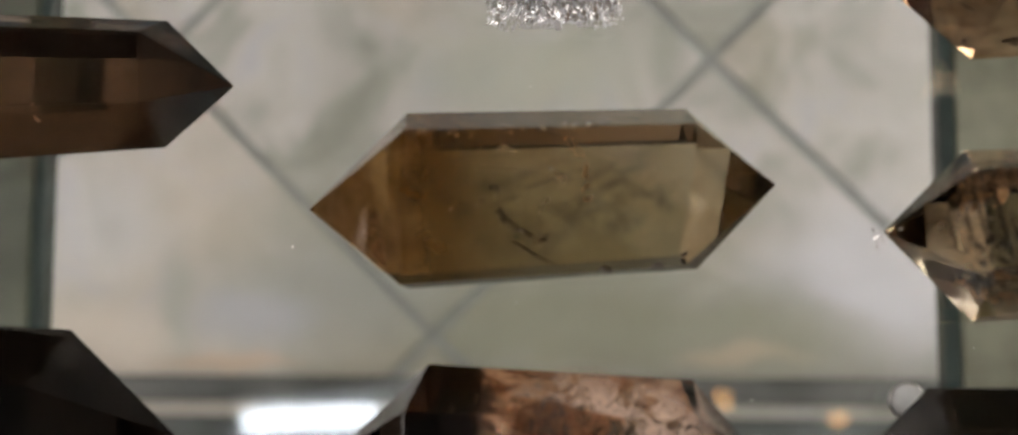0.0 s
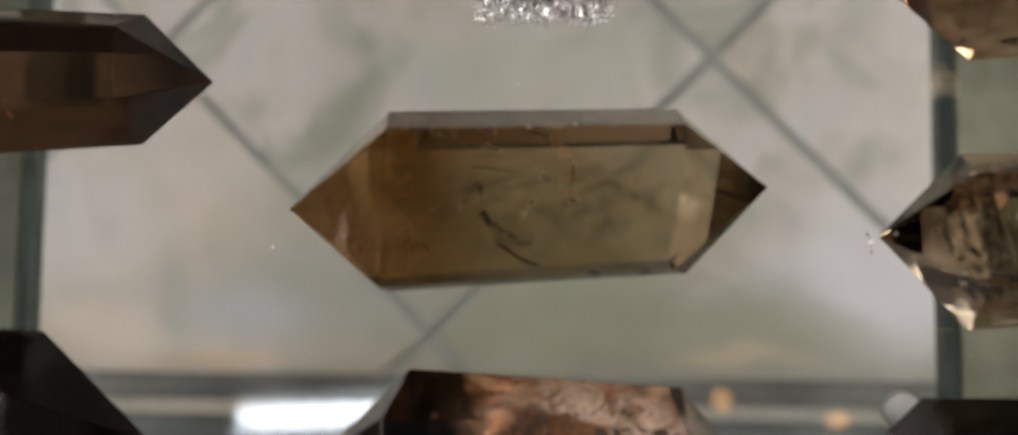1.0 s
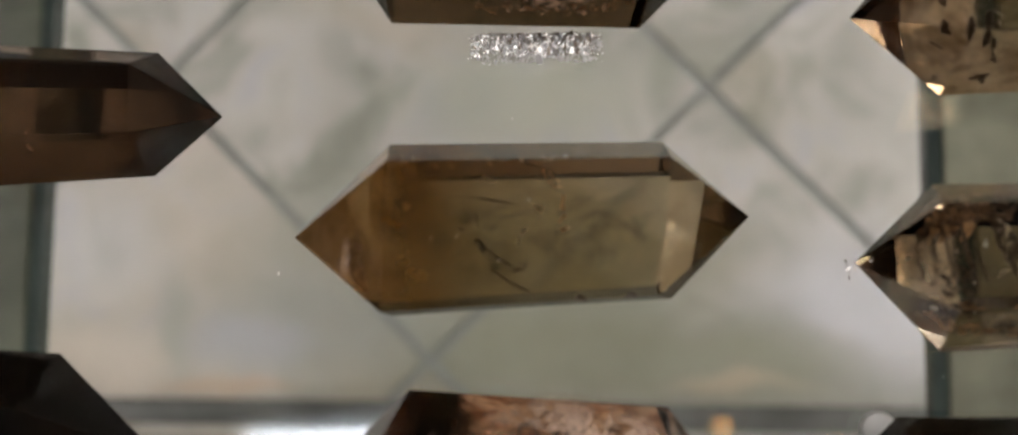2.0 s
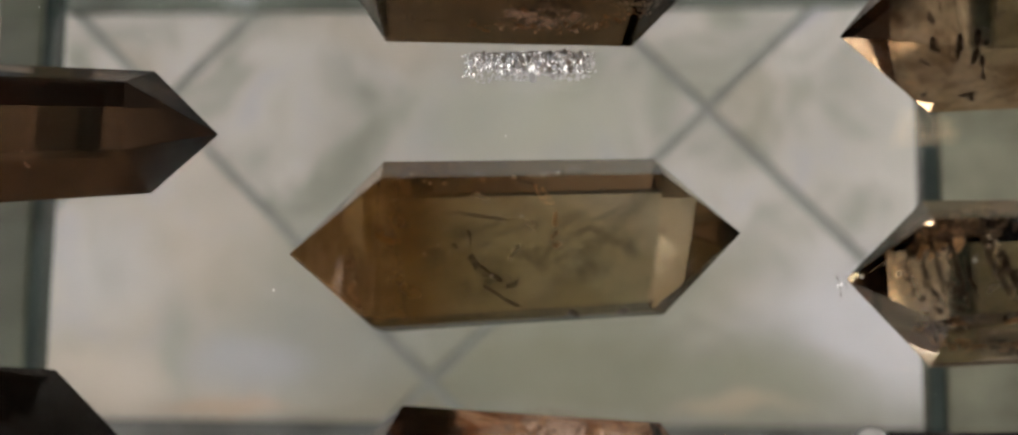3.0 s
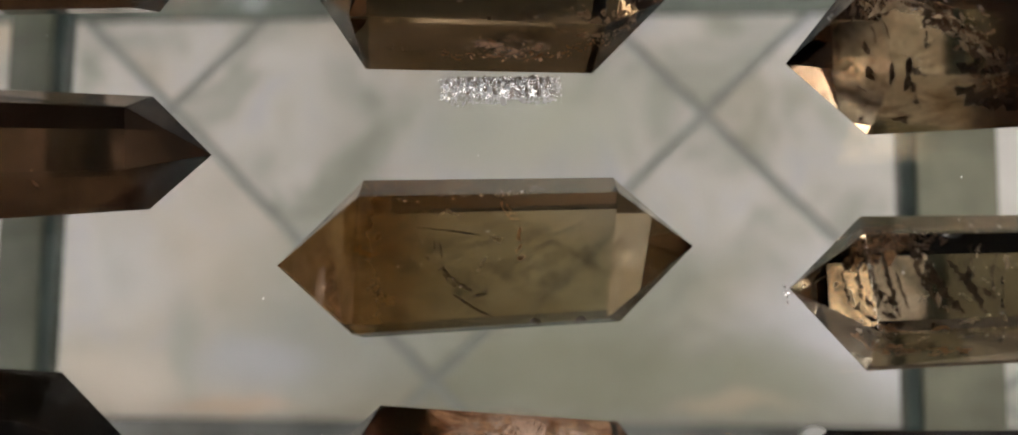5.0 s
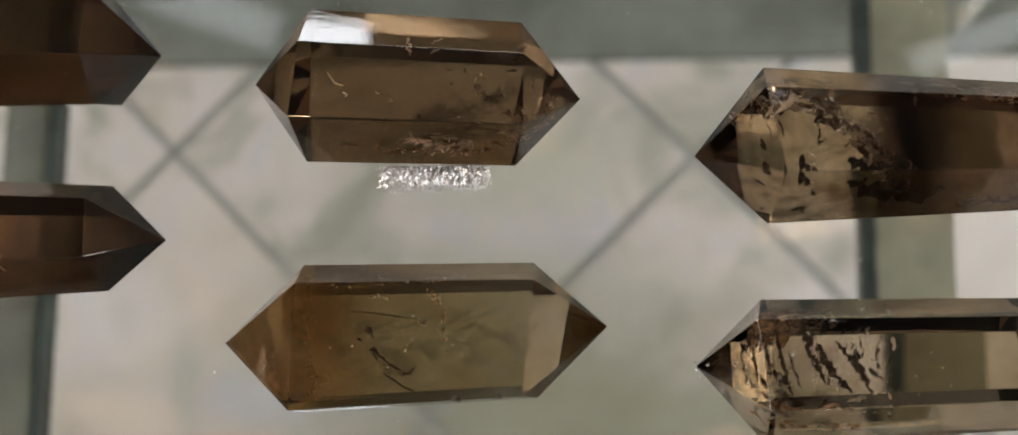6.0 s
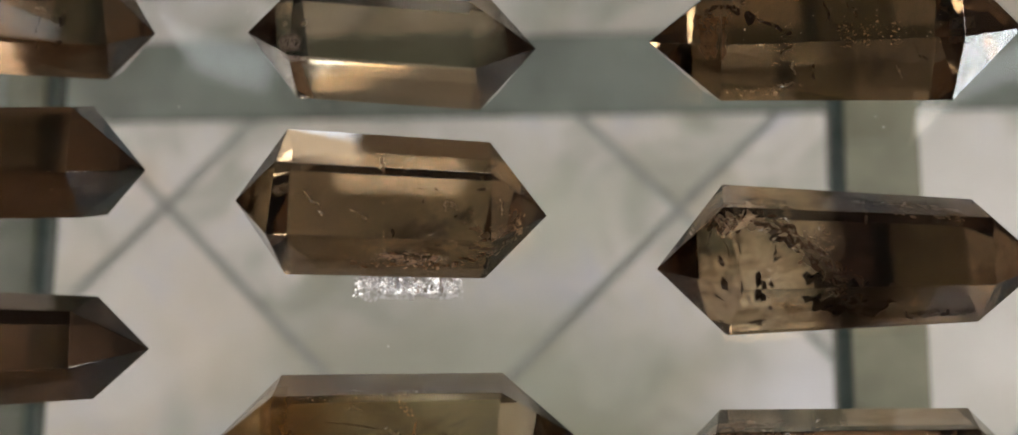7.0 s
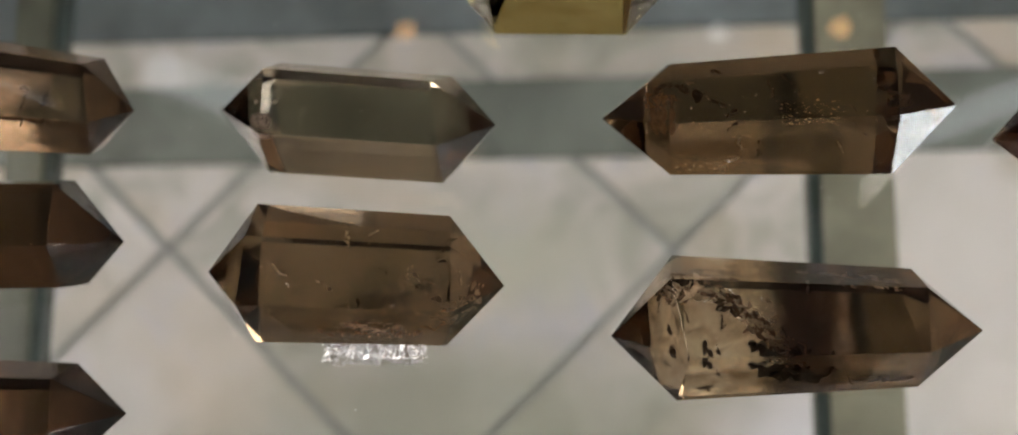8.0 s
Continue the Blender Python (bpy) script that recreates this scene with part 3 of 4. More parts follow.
quartz_point("small yellow citrine point", CITRINE, 0.1647, 0.1604, -1.5, 0.0298, (-0.0171, 0.0162),
             ((0.0147, 0.0150), (0.0146, 0.0155)), (-0.5, 0.5), height=0.026, seed=27, veils=6)
quartz_point("dark smoky quartz point at the end of a row", SMOKY_DARK, 0.3033, 0.1159, -1.2, 0.0336, (-0.0202, 0.0205),
             ((0.0151, 0.0136), (0.0149, 0.0134)), (-0.5, 0.5), height=0.027, tips=(0.3, 0.5), seed=57, veils=4)


def film_in(crystal, name, material, x, y, z, sx, sy, turn, tip_, label, bow=0.15, seed=1):
    """A thin, gently bowed film set inside a crystal; sizes in metres, in the crystal's own axes."""
    bm = bmesh.new()
    rim = bm.loops.layers.uv.new("rim")
    nx, ny = 14, 8
    grid = []
    for i in range(nx + 1):
        row = []
        for j in range(ny + 1):
            u, v = i / nx * 2 - 1, j / ny * 2 - 1
            edge = 1 + 0.16 * noise.noise((u * 2 + seed, v * 2, seed * 1.7))
            round_ = math.sqrt(max(0.0, 1 - 0.45 * u * u * v * v))
            dz = bow * sy * (u * v - 0.4 * v * v) + 0.08 * sy * noise.noise((u * 1.5, v * 1.5, seed * 3.1))
            row.append(bm.verts.new((u * sx / 2 * edge * round_, v * sy / 2 * edge * round_, dz)))
        grid.append(row)
    for i in range(nx):
        for j in range(ny):
            square = bm.faces.new((grid[i][j], grid[i + 1][j], grid[i + 1][j + 1], grid[i][j + 1]))
            square.smooth = True
            for loop, (a, b) in zip(square.loops, ((i, j), (i + 1, j), (i + 1, j + 1), (i, j + 1))):
                loop[rim].uv = (a / nx * 2 - 1, b / ny * 2 - 1)
    ob = part(name, bm, material, crystal, label)
    ob.matrix_basis = pose(x, y, z, tip_, 0, turn)
    return ob


def ribbon(crystal, line, wide, z, label, material=RIBBON, name="inclusion"):
    """A thin sliver with torn edges inside a crystal, along a crooked line of (x, y); wide: its half width."""
    legs = [(Vector((*a, z)), Vector((*b, z))) for a, b in zip(line, line[1:])]
    whole = sum((b - a).length for a, b in legs)
    steps = max(6, min(40, int(whole / 0.0003)))
    jag = 1.3 if wide < 0.002 else 0.5
    key = whole * 900 + z * 3000 + line[0][0] * 700
    rows = []
    for k in range(steps + 1):
        far = whole * k / steps
        for a, b in legs:
            if far <= (b - a).length or b is legs[-1][1]:
                break
            far -= (b - a).length
        way = (b - a).normalized()
        side = Vector((-way.y, way.x, 0))
        p = a + way * min(far, (b - a).length) + side * wide * 0.6 * noise.noise((key, far * 500, k * 0.21))
        p.z += 0.0009 * noise.noise((k * 0.2, key, 1.0))
        taper = min(1.0, 0.25 + 3.0 * min(k, steps - k) / steps)
        rows.append((p + side * wide * taper * (0.8 + jag * noise.noise((k * 0.57, key, 4.0))), p - side * wide * taper * (0.8 + jag * noise.noise((k * 0.57, key, 9.0)))))
    bm = bmesh.new()
    up = Vector((0, 0, 0.00004))
    rings = [[bm.verts.new(q) for q in (l + up, r + up, r - up, l - up)] for l, r in rows]
    for one, two in zip(rings, rings[1:]):
        for k in range(4):
            bm.faces.new((one[k], two[k], two[(k + 1) % 4], one[(k + 1) % 4]))
    bm.faces.new(list(reversed(rings[0])))
    bm.faces.new(rings[-1])
    return part(name, bm, material, crystal, label)


def feather(crystal, line, spread, count, size, z, material, label, seed):
    """A plume of small torn flakes strewn along a crooked line of (x, y) inside a crystal."""
    rnd = random.Random(seed)
    bm = bmesh.new()
    for _ in range(count):
        a, b = rnd.choice(list(zip(line, line[1:])))
        f = rnd.random()
        cx, cy = a[0] + (b[0] - a[0]) * f + rnd.triangular(-spread, spread), a[1] + (b[1] - a[1]) * f + rnd.triangular(-spread, spread)
        tilt = Euler((rnd.uniform(-0.6, 0.6), rnd.uniform(-0.6, 0.6), math.atan2(b[1] - a[1], b[0] - a[0]) + rnd.gauss(0, 0.6)))
        s, thin = size * rnd.lognormvariate(-0.1, 0.6), rnd.uniform(0.2, 0.6)
        centre = Vector((cx, cy, z + rnd.gauss(0, 0.0008)))
        low, high = [], []
        for i in range(6):
            t = 2 * math.pi * i / 6
            p = Vector((math.cos(t) * s * rnd.uniform(0.6, 1.5), math.sin(t) * s * thin * rnd.uniform(0.4, 1.6), 0))
            for ring, up in ((low, -0.00002), (high, 0.00002)):
                q = p + Vector((0, 0, up))
                q.rotate(tilt)
                ring.append(bm.verts.new(centre + q))
        bm.faces.new(list(reversed(low)))
        bm.faces.new(high)
        for i in range(6):
            bm.faces.new((low[i], low[(i + 1) % 6], high[(i + 1) % 6], high[i]))
    return tagged(part("flakes", bm, material, crystal, label), kind="stuff")


def growth_zone(crystal, material, tip, shoulder, end, reach, heights):
    """A milky zone that fills the end of a crystal from its tip past the shoulder, following the upper faces."""
    bm = bmesh.new()
    rows = []
    for i in range(25):
        x = tip + (end - tip) * i / 24
        wide = min(1.0, (x - tip) / (shoulder - tip))
        z = heights[0] + (heights[1] - heights[0]) * wide if x < shoulder else heights[1] + (heights[2] - heights[1]) * (x - shoulder) / (end - shoulder)
        row = []
        for j in range(9):
            v = j / 8
            y = (reach[0] + (reach[1] - reach[0]) * v) * max(wide, 0.02)
            row.append(bm.verts.new((x, y, z - 0.0035 * (2 * v - 1) ** 2 * wide + 0.0005 * noise.noise((x * 300, v * 3, 0.7)))))
        rows.append(row)
    for one, two in zip(rows, rows[1:]):
        for j in range(8):
            bm.faces.new((one[j], two[j], two[j + 1], one[j + 1])).smooth = True
    return part("growth_zone", bm, material, crystal, "milky honey brown growth zone inside")


D = "dark ragged mineral film inside"
W = "silvery fracture film inside"
film_in(honey, "fracture", SILVER_VEIL, -0.022, -0.008, 0.021, 0.010, 0.007, 25, 25, W, seed=6)
growth_zone(honey, HONEY_ZONE, -0.0428, -0.0242, -0.006, (-0.0140, 0.0118), (0.0080, 0.0245, 0.0205))
film_in(honey, "cloud", HONEY_VEIL, -0.0200, 0.0035, 0.0262, 0.020, 0.017, 5, 0, "honey yellow cloud inside", bow=0.05, seed=2)
film_in(honey, "cloud", ROSE_VEIL, -0.0265, -0.0075, 0.0215, 0.015, 0.012, -35, 0, "rosy brown cloud inside", bow=0.05, seed=35)
film_in(honey, "cloud", SWIRL_VEIL, -0.0130, 0.0010, 0.0225, 0.016, 0.022, 20, 4, "dark brown swirl inside", bow=0.1, seed=37)
film_in(honey, "cloud", SWIRL_VEIL, 0.0000, -0.0035, 0.0165, 0.034, 0.020, 8, 5, "dark brown swirl inside", bow=0.1, seed=38)
film_in(honey, "cloud", SWIRL_VEIL, 0.0165, -0.0020, 0.0150, 0.026, 0.018, 14, -4, "dark brown swirl inside", bow=0.1, seed=39)
for chip in (0.0115, 0.0203):
    ribbon(honey, ((chip - 0.0010, -0.0150), (chip + 0.0012, -0.0149)), 0.0006, 0.0270, "dark chip on the edge", INCLUSION, "chip")
for line, wide, z in ((((-0.0130, 0.0050), (-0.0060, 0.0042), (0.0018, 0.0027)), 0.00016, 0.020),
                      (((-0.0083, 0.0022), (-0.0081, -0.0002)), 0.00022, 0.021), (((-0.0071, 0.0016), (-0.0068, -0.0012)), 0.00022, 0.021),
                      (((-0.0104, -0.0008), (-0.0090, -0.0018)), 0.00035, 0.020),
                      (((-0.0072, -0.0020), (-0.0055, -0.0052), (-0.0030, -0.0070), (-0.0008, -0.0082)), 0.00030, 0.020),
                      (((-0.0052, -0.0085), (-0.0010, -0.0115), (0.0030, -0.0135)), 0.00030, 0.019),
                      (((-0.0010, -0.0095), (0.0010, -0.0090), (0.0018, -0.0075)), 0.00036, 0.018),
                      (((0.0095, -0.0082), (0.0103, -0.0070)), 0.00014, 0.020)):
    ribbon(honey, line, wide, z, D)
film_in(streaky, "cloud", CLOUD_VEIL, 0.010, -0.004, 0.016, 0.030, 0.010, 24, 15, "brown smoky band inside", seed=7)
film_in(streaky, "fracture", COPPER_VEIL, 0.006, -0.0120, 0.0214, 0.020, 0.0075, 4, 58, "coppery fracture film inside", seed=8)
film_in(streaky, "fracture", DARK_VEIL, 0.012, -0.004, 0.020, 0.022, 0.0022, 27, 20, D, seed=31)
film_in(streaky, "fracture", SILVER_VEIL, 0.021, -0.002, 0.017, 0.010, 0.014, -30, 20, W, seed=9)
film_in(mottled, "fracture", SILVER_VEIL, -0.022, 0.009, 0.020, 0.018, 0.008, 20, -25, W, seed=13)
film_in(mottled, "fracture", SILVER_VEIL, -0.006, 0.004, 0.021, 0.010, 0.010, -45, -15, W, seed=14)
film_in(ragged, "film", DARK_VEIL, -0.013, -0.009, 0.014, 0.020, 0.007, -10, 30, D, seed=17)
film_in(ragged, "fracture", SILVER_VEIL, -0.026, -0.002, 0.017, 0.010, 0.014, -20, -20, W, seed=18)
film_in(ragged, "fracture", COPPER_VEIL, -0.0200, -0.0100, 0.0185, 0.012, 0.005, -8, 40, "coppery fracture film inside", seed=34)
for line, wide, z in ((((-0.0196, 0.0088), (-0.0190, 0.0050), (-0.0178, 0.0010), (-0.0150, -0.0042)), 0.00085, 0.0215),
                      (((-0.0184, 0.0070), (-0.0180, 0.0045)), 0.0014, 0.0212),
                      (((-0.0170, 0.0035), (-0.0140, -0.0008), (-0.0100, -0.0062)), 0.00085, 0.0205),
                      (((-0.0128, 0.0046), (-0.0105, 0.0020), (-0.0082, -0.0012), (-0.0055, -0.0062)), 0.00075, 0.0205),
                      (((-0.0092, 0.0020), (-0.0078, 0.0010)), 0.0010, 0.0208),
                      (((-0.0286, 0.0064), (-0.0268, 0.0020), (-0.0262, -0.0026)), 0.00042, 0.0205),
                      (((-0.0252, 0.0072), (-0.0238, 0.0005), (-0.0222, -0.0066)), 0.00050, 0.0210),
                      (((-0.0060, -0.0010), (-0.0035, -0.0036)), 0.00050, 0.0195),
                      (((-0.0300, 0.0030), (-0.0285, -0.0040)), 0.00040, 0.0185),
                      (((-0.0225, 0.0030), (-0.0212, -0.0020), (-0.0200, -0.0060)), 0.00030, 0.0200)):
    ribbon(ragged, line, wide, z, D)
for x, y, long, wide, turn in ((-0.0280, -0.0022, 0.0045, 0.0006, 110), (-0.0265, -0.0070, 0.0020, 0.0012, 20), (-0.0318, 0.0002, 0.0012, 0.0007, 40), (-0.0385, 0.0003, 0.0010, 0.0006, 60), (-0.0050, -0.0062, 0.0009, 0.0006, 20), (-0.0020, -0.0065, 0.0006, 0.0013, 15), (-0.0225, -0.0045, 0.0006, 0.0006, 0)):
    ribbon(ragged, ((x - long / 2 * math.cos(radians(turn)), y - long / 2 * math.sin(radians(turn))), (x + long / 2 * math.cos(radians(turn)), y + long / 2 * math.sin(radians(turn)))), wide / 2, 0.0185 if x > -0.033 else 0.0145, "bright fracture glint inside", GLINT, "glint")
for line, wide, z in ((((-0.0290, 0.0018), (-0.0283, -0.0010)), 0.0007, 0.021), (((-0.0288, -0.0032), (-0.0278, -0.0056)), 0.0010, 0.021),
                      (((-0.0318, -0.0066), (-0.0288, -0.0078)), 0.0004, 0.019), (((-0.0310, -0.0135), (-0.0292, -0.0118)), 0.0006, 0.015),
                      (((-0.0193, 0.0068), (-0.0182, 0.0036)), 0.0011, 0.022), (((-0.0198, -0.0010), (-0.0174, 0.0008)), 0.00025, 0.022),
                      (((-0.0245, -0.0124), (-0.0205, -0.0110)), 0.00055, 0.015), (((-0.0275, 0.0050), (-0.0262, 0.0010)), 0.00025, 0.021),
                      (((-0.0225, -0.0120), (-0.0210, -0.0128)), 0.0005, 0.014)):
    ribbon(mottled, line, wide, z, D)
film_in(mottled, "cloud", CLOUD_VEIL, -0.020, 0.0100, 0.0190, 0.022, 0.007, -8, -30, "dark smoky cloud inside", seed=61)
ribbon(mottled, ((-0.0125, -0.0030), (-0.0050, -0.0072), (0.0020, -0.0080), (0.0082, -0.0060)), 0.0034, 0.0150, "black smoky mass inside", MASS, "cloud")
ribbon(mottled, ((-0.0020, 0.0090), (0.0010, 0.0020), (0.0040, -0.0050)), 0.0036, 0.0140, "black smoky mass inside", CLOUD_VEIL, "cloud")
FAN = ((-0.0290, 0.0090), (-0.0238, 0.0088), (-0.0154, 0.0056), (-0.0093, 0.0005), (-0.0045, -0.0052))
feather(mottled, FAN, 0.0030, 150, 0.0006, 0.0205, TORN, "torn brown flakes inside", 81)
feather(mottled, FAN, 0.0026, 150, 0.00055, 0.0218, VEIL, "silvery torn flakes inside", 82)
feather(mottled, ((0.0110, -0.0100), (0.0180, -0.0105), (0.0260, -0.0108)), 0.0016, 24, 0.0006, 0.0130, RIBBON, "torn brown flakes inside", 83)
feather(streaky, ((-0.0090, -0.0128), (0.0040, -0.0130), (0.0160, -0.0118), (0.0225, -0.0080)), 0.0014, 170, 0.00026, 0.0178, COPPER, "coppery torn flakes inside", 84)
feather(streaky, ((-0.0220, -0.0110), (-0.0100, -0.0118), (0.0010, -0.0110)), 0.0018, 60, 0.00022, 0.0180, INCLUSION, "dark specks inside", 85)
feather(streaky, ((0.0060, 0.0040), (0.0120, 0.0030), (0.0190, 0.0010)), 0.0026, 34, 0.00018, 0.0215, INCLUSION, "dark specks inside", 86)
feather(streaky, ((0.0225, -0.0070), (0.0265, -0.0040), (0.0300, -0.0005)), 0.0022, 60, 0.00045, 0.0170, VEIL, "silvery torn flakes inside", 87)
ribbon(streaky, ((0.0020, -0.0085), (0.0130, -0.0035), (0.0255, 0.0020)), 0.0011, 0.0170, "brown smoky band inside", CLOUD_VEIL, "cloud")
ribbon(streaky, ((-0.0190, 0.0020), (-0.0172, -0.0004), (-0.0150, -0.0010)), 0.00022, 0.0235, W, GLINT, "glint")
# silvery flakes along the back facet, partly in place of its pale reflection
feather(mottled, ((0.0000, 0.0122), (0.0120, 0.0110), (0.0240, 0.0094)), 0.0015, 70, 0.0005, 0.0180, VEIL, "silvery torn flakes inside", 102)
film_in(scuffed, "cloud", ROSE_VEIL, -0.0265, 0.0020, 0.0170, 0.009, 0.016, 0, 0, "rosy brown cloud inside", bow=0.05, seed=73)
ribbon(scuffed, ((-0.0125, -0.0115), (-0.0108, -0.0120), (-0.0090, -0.0108)), 0.00045, 0.0198, "pale chipped scuff", GLINT, "scuff")
feather(scuffed, ((-0.0270, 0.0050), (-0.0246, 0.0070), (-0.0182, 0.0040), (-0.0096, -0.0003)), 0.0007, 70, 0.00045, 0.0195, RIBBON, "torn brown flakes inside", 88)
feather(scuffed, ((-0.0290, 0.0040), (-0.0262, 0.0020), (-0.0235, 0.0060)), 0.0022, 70, 0.0003, 0.0170, COPPER, "coppery torn flakes inside", 89)
feather(scuffed, ((-0.0240, -0.0110), (-0.0150, -0.0118), (-0.0100, -0.0105)), 0.0014, 50, 0.0002, 0.0165, VEIL, "silvery torn flakes inside", 90)
feather(scuffed, ((-0.0010, -0.0010), (0.0080, 0.0005), (0.0150, 0.0000)), 0.0030, 70, 0.00018, 0.0225, FLECK, "pale specks inside", 91)
feather(scuffed, ((0.0250, 0.0060), (0.0275, 0.0000), (0.0290, 0.0020)), 0.0020, 40, 0.0004, 0.0195, RIBBON, "torn brown flakes inside", 92)
feather(honey, ((-0.0290, -0.0045), (-0.0235, -0.0085), (-0.0225, -0.0120)), 0.0016, 40, 0.00035, 0.0200, VEIL, "silvery torn flakes inside", 93)
feather(honey, ((-0.0075, -0.0040), (-0.0030, -0.0075), (0.0015, -0.0100)), 0.0009, 34, 0.00026, 0.0195, INCLUSION, "dark specks inside", 94)
feather(honey, ((0.0060, 0.0085), (0.0085, 0.0050), (0.0090, -0.0020)), 0.0012, 40, 0.0003, 0.0225, COPPER, "coppery torn flakes inside", 95)
feather(honey, ((0.0035, 0.0022), (0.0052, 0.0012)), 0.0005, 16, 0.0004, 0.0235, VEIL, "silvery torn flakes inside", 96)
feather(honey, ((-0.0160, 0.0100), (0.0050, 0.0106), (0.0140, 0.0108)), 0.0008, 50, 0.00022, 0.0260, VEIL, "silvery torn flakes inside", 97)
feather(ragged, ((-0.0295, -0.0080), (-0.0200, -0.0100), (-0.0080, -0.0102)), 0.0016, 70, 0.00055, 0.0160, COPPER, "coppery torn flakes inside", 98)
feather(ragged, ((-0.0285, 0.0045), (-0.0230, 0.0078), (-0.0130, 0.0086)), 0.0020, 80, 0.0006, 0.0205, TORN, "torn brown flakes inside", 100)
feather(ragged, ((-0.0285, 0.0045), (-0.0225, 0.0080)), 0.0018, 40, 0.0006, 0.0198, COPPER, "coppery torn flakes inside", 101)
feather(ragged, ((-0.0300, 0.0050), (-0.0262, -0.0020), (-0.0225, -0.0065)), 0.0024, 60, 0.0005, 0.0195, RIBBON, "torn brown flakes inside", 99)
for line, wide, z in ((((-0.0110, 0.0058), (-0.0085, 0.0030)), 0.0005, 0.0225), (((-0.0100, 0.0025), (-0.0080, 0.0000), (-0.0062, -0.0014)), 0.0005, 0.0220),
                      (((-0.0230, 0.0095), (-0.0205, 0.0110)), 0.0004, 0.0225), (((-0.0372, 0.0058), (-0.0350, 0.0078)), 0.0009, 0.0195),
                      (((-0.0285, 0.0100), (-0.0262, 0.0088)), 0.0003, 0.0215), (((-0.0170, 0.0120), (-0.0150, 0.0118)), 0.0003, 0.0205)):
    ribbon(mottled, line, wide, z, W, SILVER_VEIL, "fracture")
film_in(ragged, "cloud", ROSE_VEIL, -0.0230, 0.0085, 0.0205, 0.014, 0.0065, 8, -25, "rosy brown cloud inside", bow=0.05, seed=72)
film_in(pinkish, "film", PINK_VEIL, 0.0095, 0.003, 0.0245, 0.048, 0.026, 0, -6, "pinkish frosted patches inside", seed=19)
film_in(pinkish, "film", DARK_VEIL, 0.006, 0.003, 0.0265, 0.046, 0.022, 0, -6, D, seed=20)
film_in(scuffed, "fracture", SILVER_VEIL, -0.018, 0.006, 0.018, 0.010, 0.006, -20, 20, W, seed=21)
film_in(scuffed, "fracture", SILVER_VEIL, -0.008, -0.009, 0.016, 0.008, 0.004, 10, 20, W, seed=22)
film_in(scuffed, "cloud", CLOUD_VEIL, 0.008, 0.001, 0.014, 0.028, 0.018, 12, 8, "brown smoky cloud inside", seed=23)
film_in(clean, "fracture", LILAC_VEIL, -0.0215, -0.0048, 0.0205, 0.0068, 0.0060, -20, 12, "small lilac fracture film inside", seed=71)
film_in(light_brown, "film", DARK_VEIL, 0.004, 0.002, 0.017, 0.004, 0.020, 12, 10, D, seed=24)


def scuffs(crystal, places):
    """Small pale chips in the upper face: (x, y, length, width, turn)."""
    for k, (x, y, sx, sy, turn) in enumerate(places):
        film_in(crystal, "scuff", SCUFF, x, y, upper_face(crystal, x) + 0.00008, sx, sy, turn, 0, "pale chipped scuff", bow=0.01, seed=40 + k)


scuffs(streaky, ((-0.0135, -0.0035, 0.0022, 0.0008, -15), (-0.016, -0.001, 0.0012, 0.0005, 60), (0.012, -0.007, 0.003, 0.0005, 22)))
scuffs(scuffed, ((0.010, 0.007, 0.0018, 0.0009, 25), (0.022, 0.005, 0.0015, 0.0005, -20)))
scuffs(honey, ((0.003, 0.003, 0.0012, 0.0010, 30), (0.010, -0.002, 0.0006, 0.0005, 0)))
scuffs(ragged, ((-0.013, 0.0085, 0.004, 0.0006, -4), (-0.022, 0.002, 0.0007, 0.0022, -20), (-0.004, -0.006, 0.0014, 0.0009, 10)))
scuffs(mottled, ((-0.016, 0.008, 0.003, 0.0008, -35), (-0.009, 0.006, 0.002, 0.0006, -50), (-0.022, 0.006, 0.002, 0.0008, 40)))
scuffs(light_brown, ((0.012, 0.002, 0.0008, 0.0015, 10),))


def flecks(crystal, count, reach, depth, seed):
    """Tiny pale flecks and pits in a crystal's upper face."""
    rnd = random.Random(seed)
    bm = bmesh.new()
    for _ in range(count):
        cx, cy = rnd.uniform(-reach, reach), rnd.triangular(-depth, depth, -depth * 0.3)
        s, a0, long = 0.00004 * rnd.lognormvariate(0, 0.55), rnd.uniform(0, 6.28), rnd.uniform(1, 2.5)
        low, high = [], []
        for i in range(5):
            a = 2 * math.pi * i / 5
            u, v = math.cos(a) * s * long, math.sin(a) * s
            p = Vector((cx + u * math.cos(a0) - v * math.sin(a0), cy + u * math.sin(a0) + v * math.cos(a0), upper_face(crystal, cx)))
            low.append(bm.verts.new(p - Vector((0, 0, 0.00008))))
            high.append(bm.verts.new(p + Vector((0, 0, 0.00002))))
        bm.faces.new(list(reversed(low)))
        bm.faces.new(high)
        for i in range(5):
            bm.faces.new((low[i], low[(i + 1) % 5], high[(i + 1) % 5], high[i]))
    tagged(part("fleck", bm, FLECK, crystal, "tiny pale flecks in the polished face"), kind="stuff")


flecks(streaky, 70, 0.021, 0.0075, 51)
flecks(scuffed, 60, 0.023, 0.0070, 52)
flecks(mottled, 40, 0.022, 0.0075, 53)
flecks(ragged, 90, 0.020, 0.0085, 54)
flecks(honey, 60, 0.020, 0.0095, 55)
flecks(light_brown, 60, 0.022, 0.0070, 56)

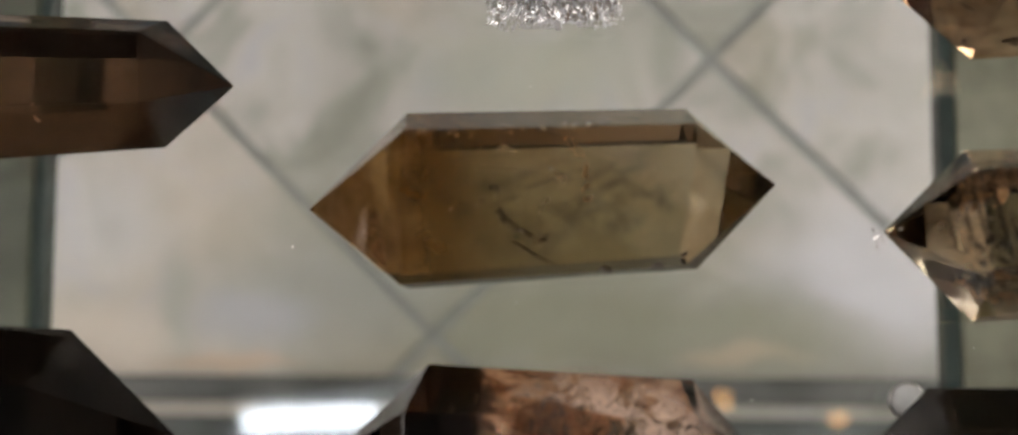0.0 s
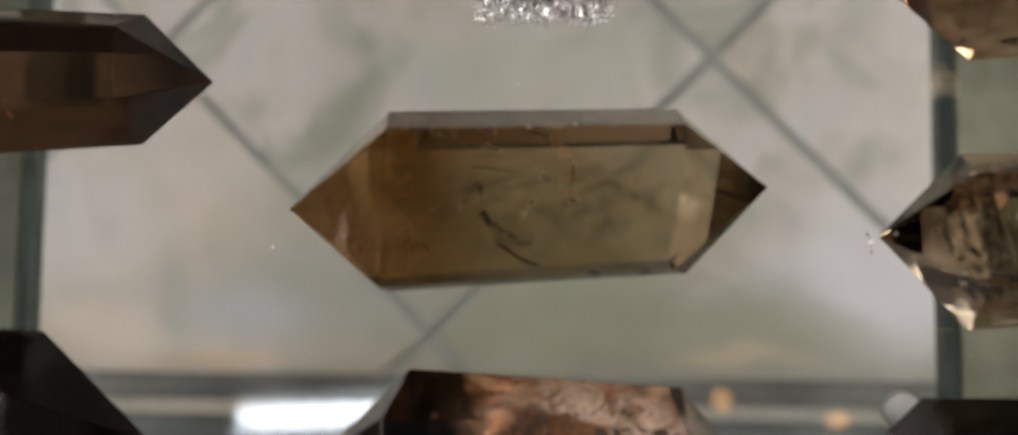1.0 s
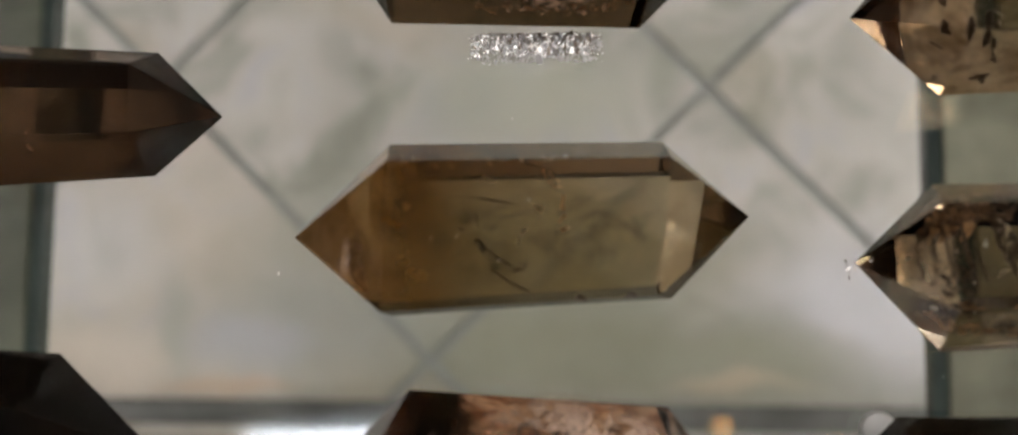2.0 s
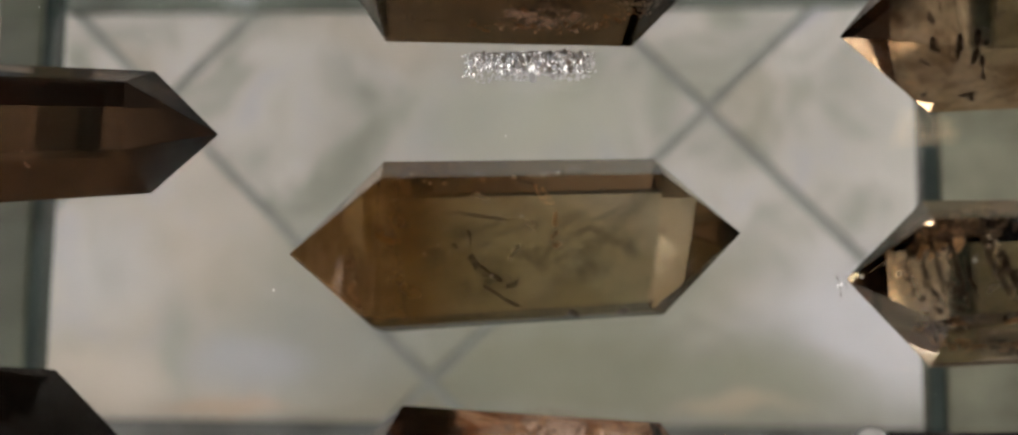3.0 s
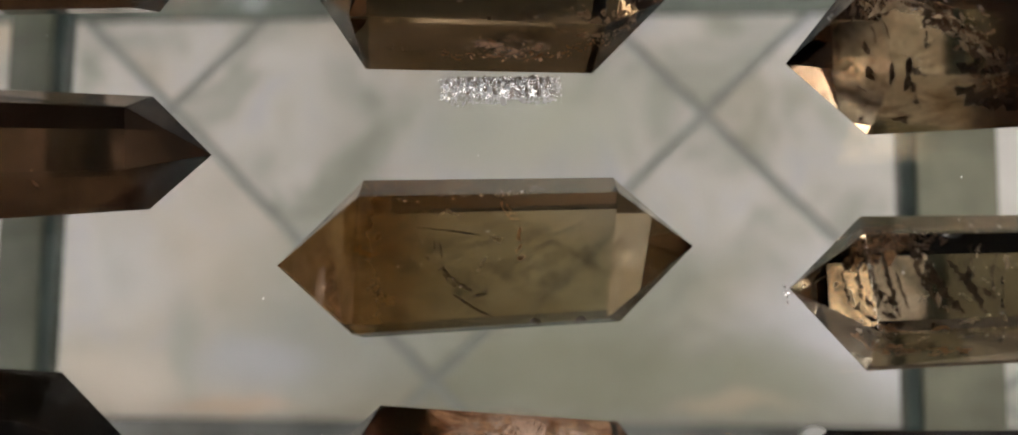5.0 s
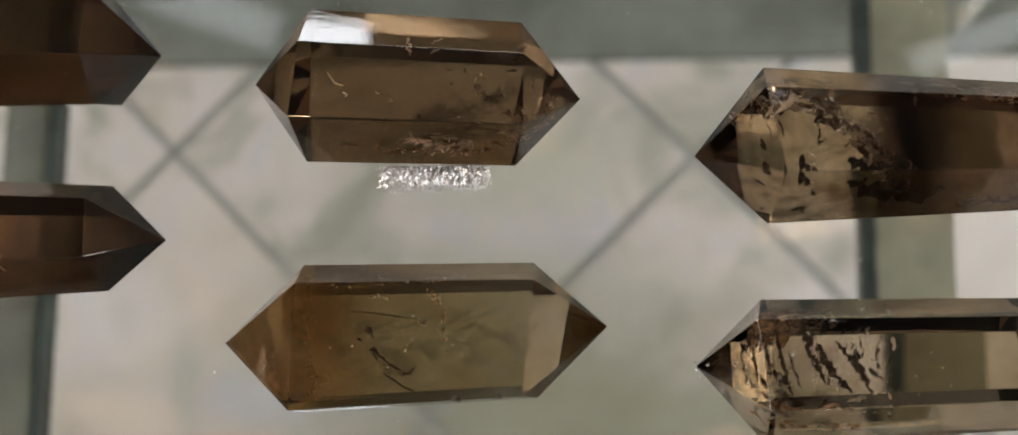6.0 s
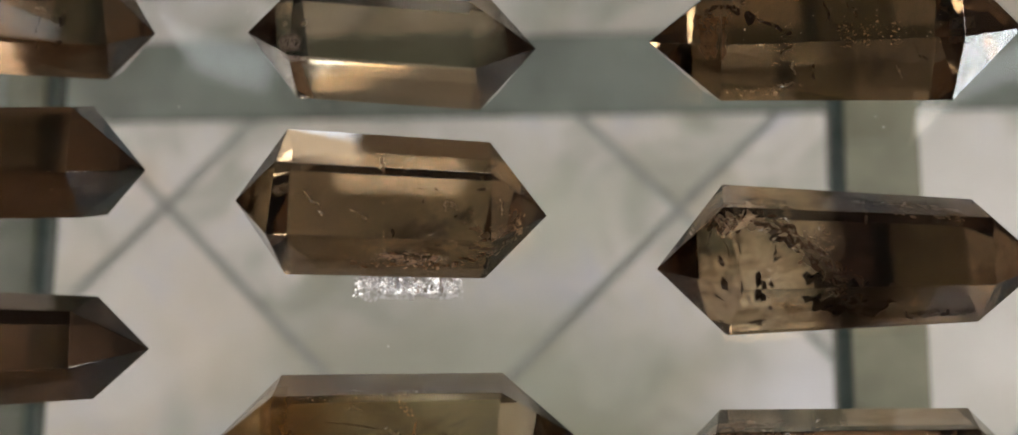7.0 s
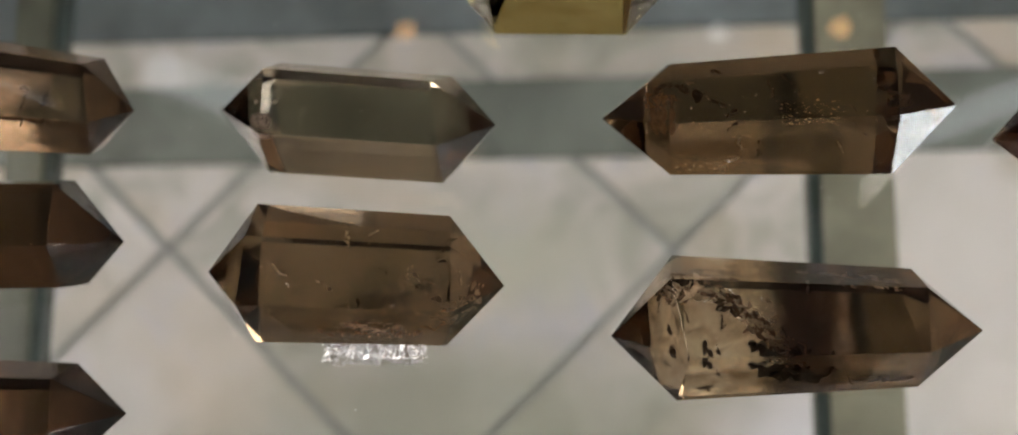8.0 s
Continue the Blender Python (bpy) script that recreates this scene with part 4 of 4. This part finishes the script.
# ---- small round stud on the glass ----
stud = tagged(new("round_stud"), "small round polished metal stud on the glass shelf", "stud")
stud.location = (0.1816, -0.0095, TOP + 0.0002)
part("rim", turned([(0, 0), (0.0034, 0), (0.0036, 0.0006), (0.0034, 0.0016), (0.0028, 0.0016), (0.0027, 0.0012), (0, 0.0012)], 28), STEEL, stud)
part("cap", turned([(0, 0.0013), (0.0031, 0.0013), (0.0029, 0.0022), (0.0020, 0.0031), (0.0010, 0.0035), (0, 0.0036)], 28), WHITE, stud, "white domed cap")


def scatter(name, label, category, material, count, box, size, seed, heap=False):
    """Many tiny chips lying on the glass; heap: a patch in place of a reflection, thinning out from the back edge and
    towards both ends.
    """
    rnd = random.Random(seed)
    bm = bmesh.new()
    for _ in range(count):
        cx, cy = rnd.uniform(box[0], box[2]), rnd.uniform(box[1], box[3])
        s = size * rnd.lognormvariate(0, 0.5)
        low, high = [], []
        slope, lean = rnd.uniform(-0.45, 0.45), rnd.uniform(-0.4, 0.4)
        if heap:
            cx = rnd.triangular(box[0], box[2], box[0] * 0.3 + box[2] * 0.7)
            deep = 0.72 + 0.45 * noise.noise((cx * 260.0, seed, 0.5))
            cy = box[3] - (box[3] - box[1]) * min(1.1, abs(rnd.gauss(0, 0.65))) * deep
            slope, lean = rnd.choice((-0.45, 0.34)) + rnd.gauss(0, 0.07), rnd.gauss(0.06, 0.08)
        sides = rnd.randint(3, 5)
        a0 = rnd.uniform(0, 6.28)
        for i in range(sides):
            a = a0 + 2 * math.pi * i / sides
            dx, dy = math.cos(a) * s * rnd.uniform(0.6, 1.1), math.sin(a) * s * rnd.uniform(0.7, 1.6)
            low.append(bm.verts.new((cx + dx, cy + dy, TOP + 0.0001)))
            high.append(bm.verts.new((cx + dx * 0.85, cy + dy * 0.85, TOP + 0.0001 + s * 0.6 + slope * dx + lean * dy)))
        bm.faces.new(list(reversed(low)))
        bm.faces.new(high)
        for i in range(sides):
            j = (i + 1) % sides
            bm.faces.new((low[i], low[j], high[j], high[i]))
    tagged(part(name, bm, material), label, category, kind="stuff")


# grit and chips added here in place of a bright reflection beside the crystal
scatter("reflection_grit", "white grit standing in for a bright reflection beside a crystal", "grit", REFLECTION_GRIT, 2400, (0.1015, 0.0626, 0.1290, 0.0684), 0.00018, 30, True)
scatter("chips_and_reflection", "bright white chips standing in for a reflection beside a crystal", "chips", CHIP_REFLECTION, 4200, (0.1015, 0.0626, 0.1286, 0.0684), 0.00021, 31, True)
scatter("chips_and_reflection", "few white quartz chips on the glass at a crystal tip", "chips", CHIP_REFLECTION, 14, (0.1756, 0.0188, 0.1782, 0.0232), 0.00017, 34)
scatter("dust", "fine pale dust specks on the glass shelf", "dust", DUST, 260, (-0.05, -0.04, 0.32, 0.19), 0.00009, 33)

# ---- floor tiles, laid diagonally ----
def tile_mesh():
    ex, ey = TILE[0] / 2 - JOINT / 2, TILE[1] / 2 - JOINT / 2
    bm = block(-ex, -ey, -0.0035, ex, ey, 0.0, 0.0015)
    mesh = bpy.data.meshes.new("tile")
    bm.to_mesh(mesh)
    bm.free()
    mesh.materials.append(MARBLE)
    return mesh


TILE_MESH = tile_mesh()
step = math.sqrt(0.5)
for i in range(-13, 14):
    for j in range(-13, 14):
        along, across = (i + 0.5) * TILE[0] * step, (j + 0.5) * TILE[1] * step
        cx, cy = 0.0045 + along - across, 0.0042 + along + across
        if max(abs(cx), abs(cy)) < 2.28:
            tile = new("tile", TILE_MESH)
            tile.parent = floor
            tile.matrix_basis = pose(cx, cy, random.uniform(-0.0004, 0.0), 0, 0, 45)
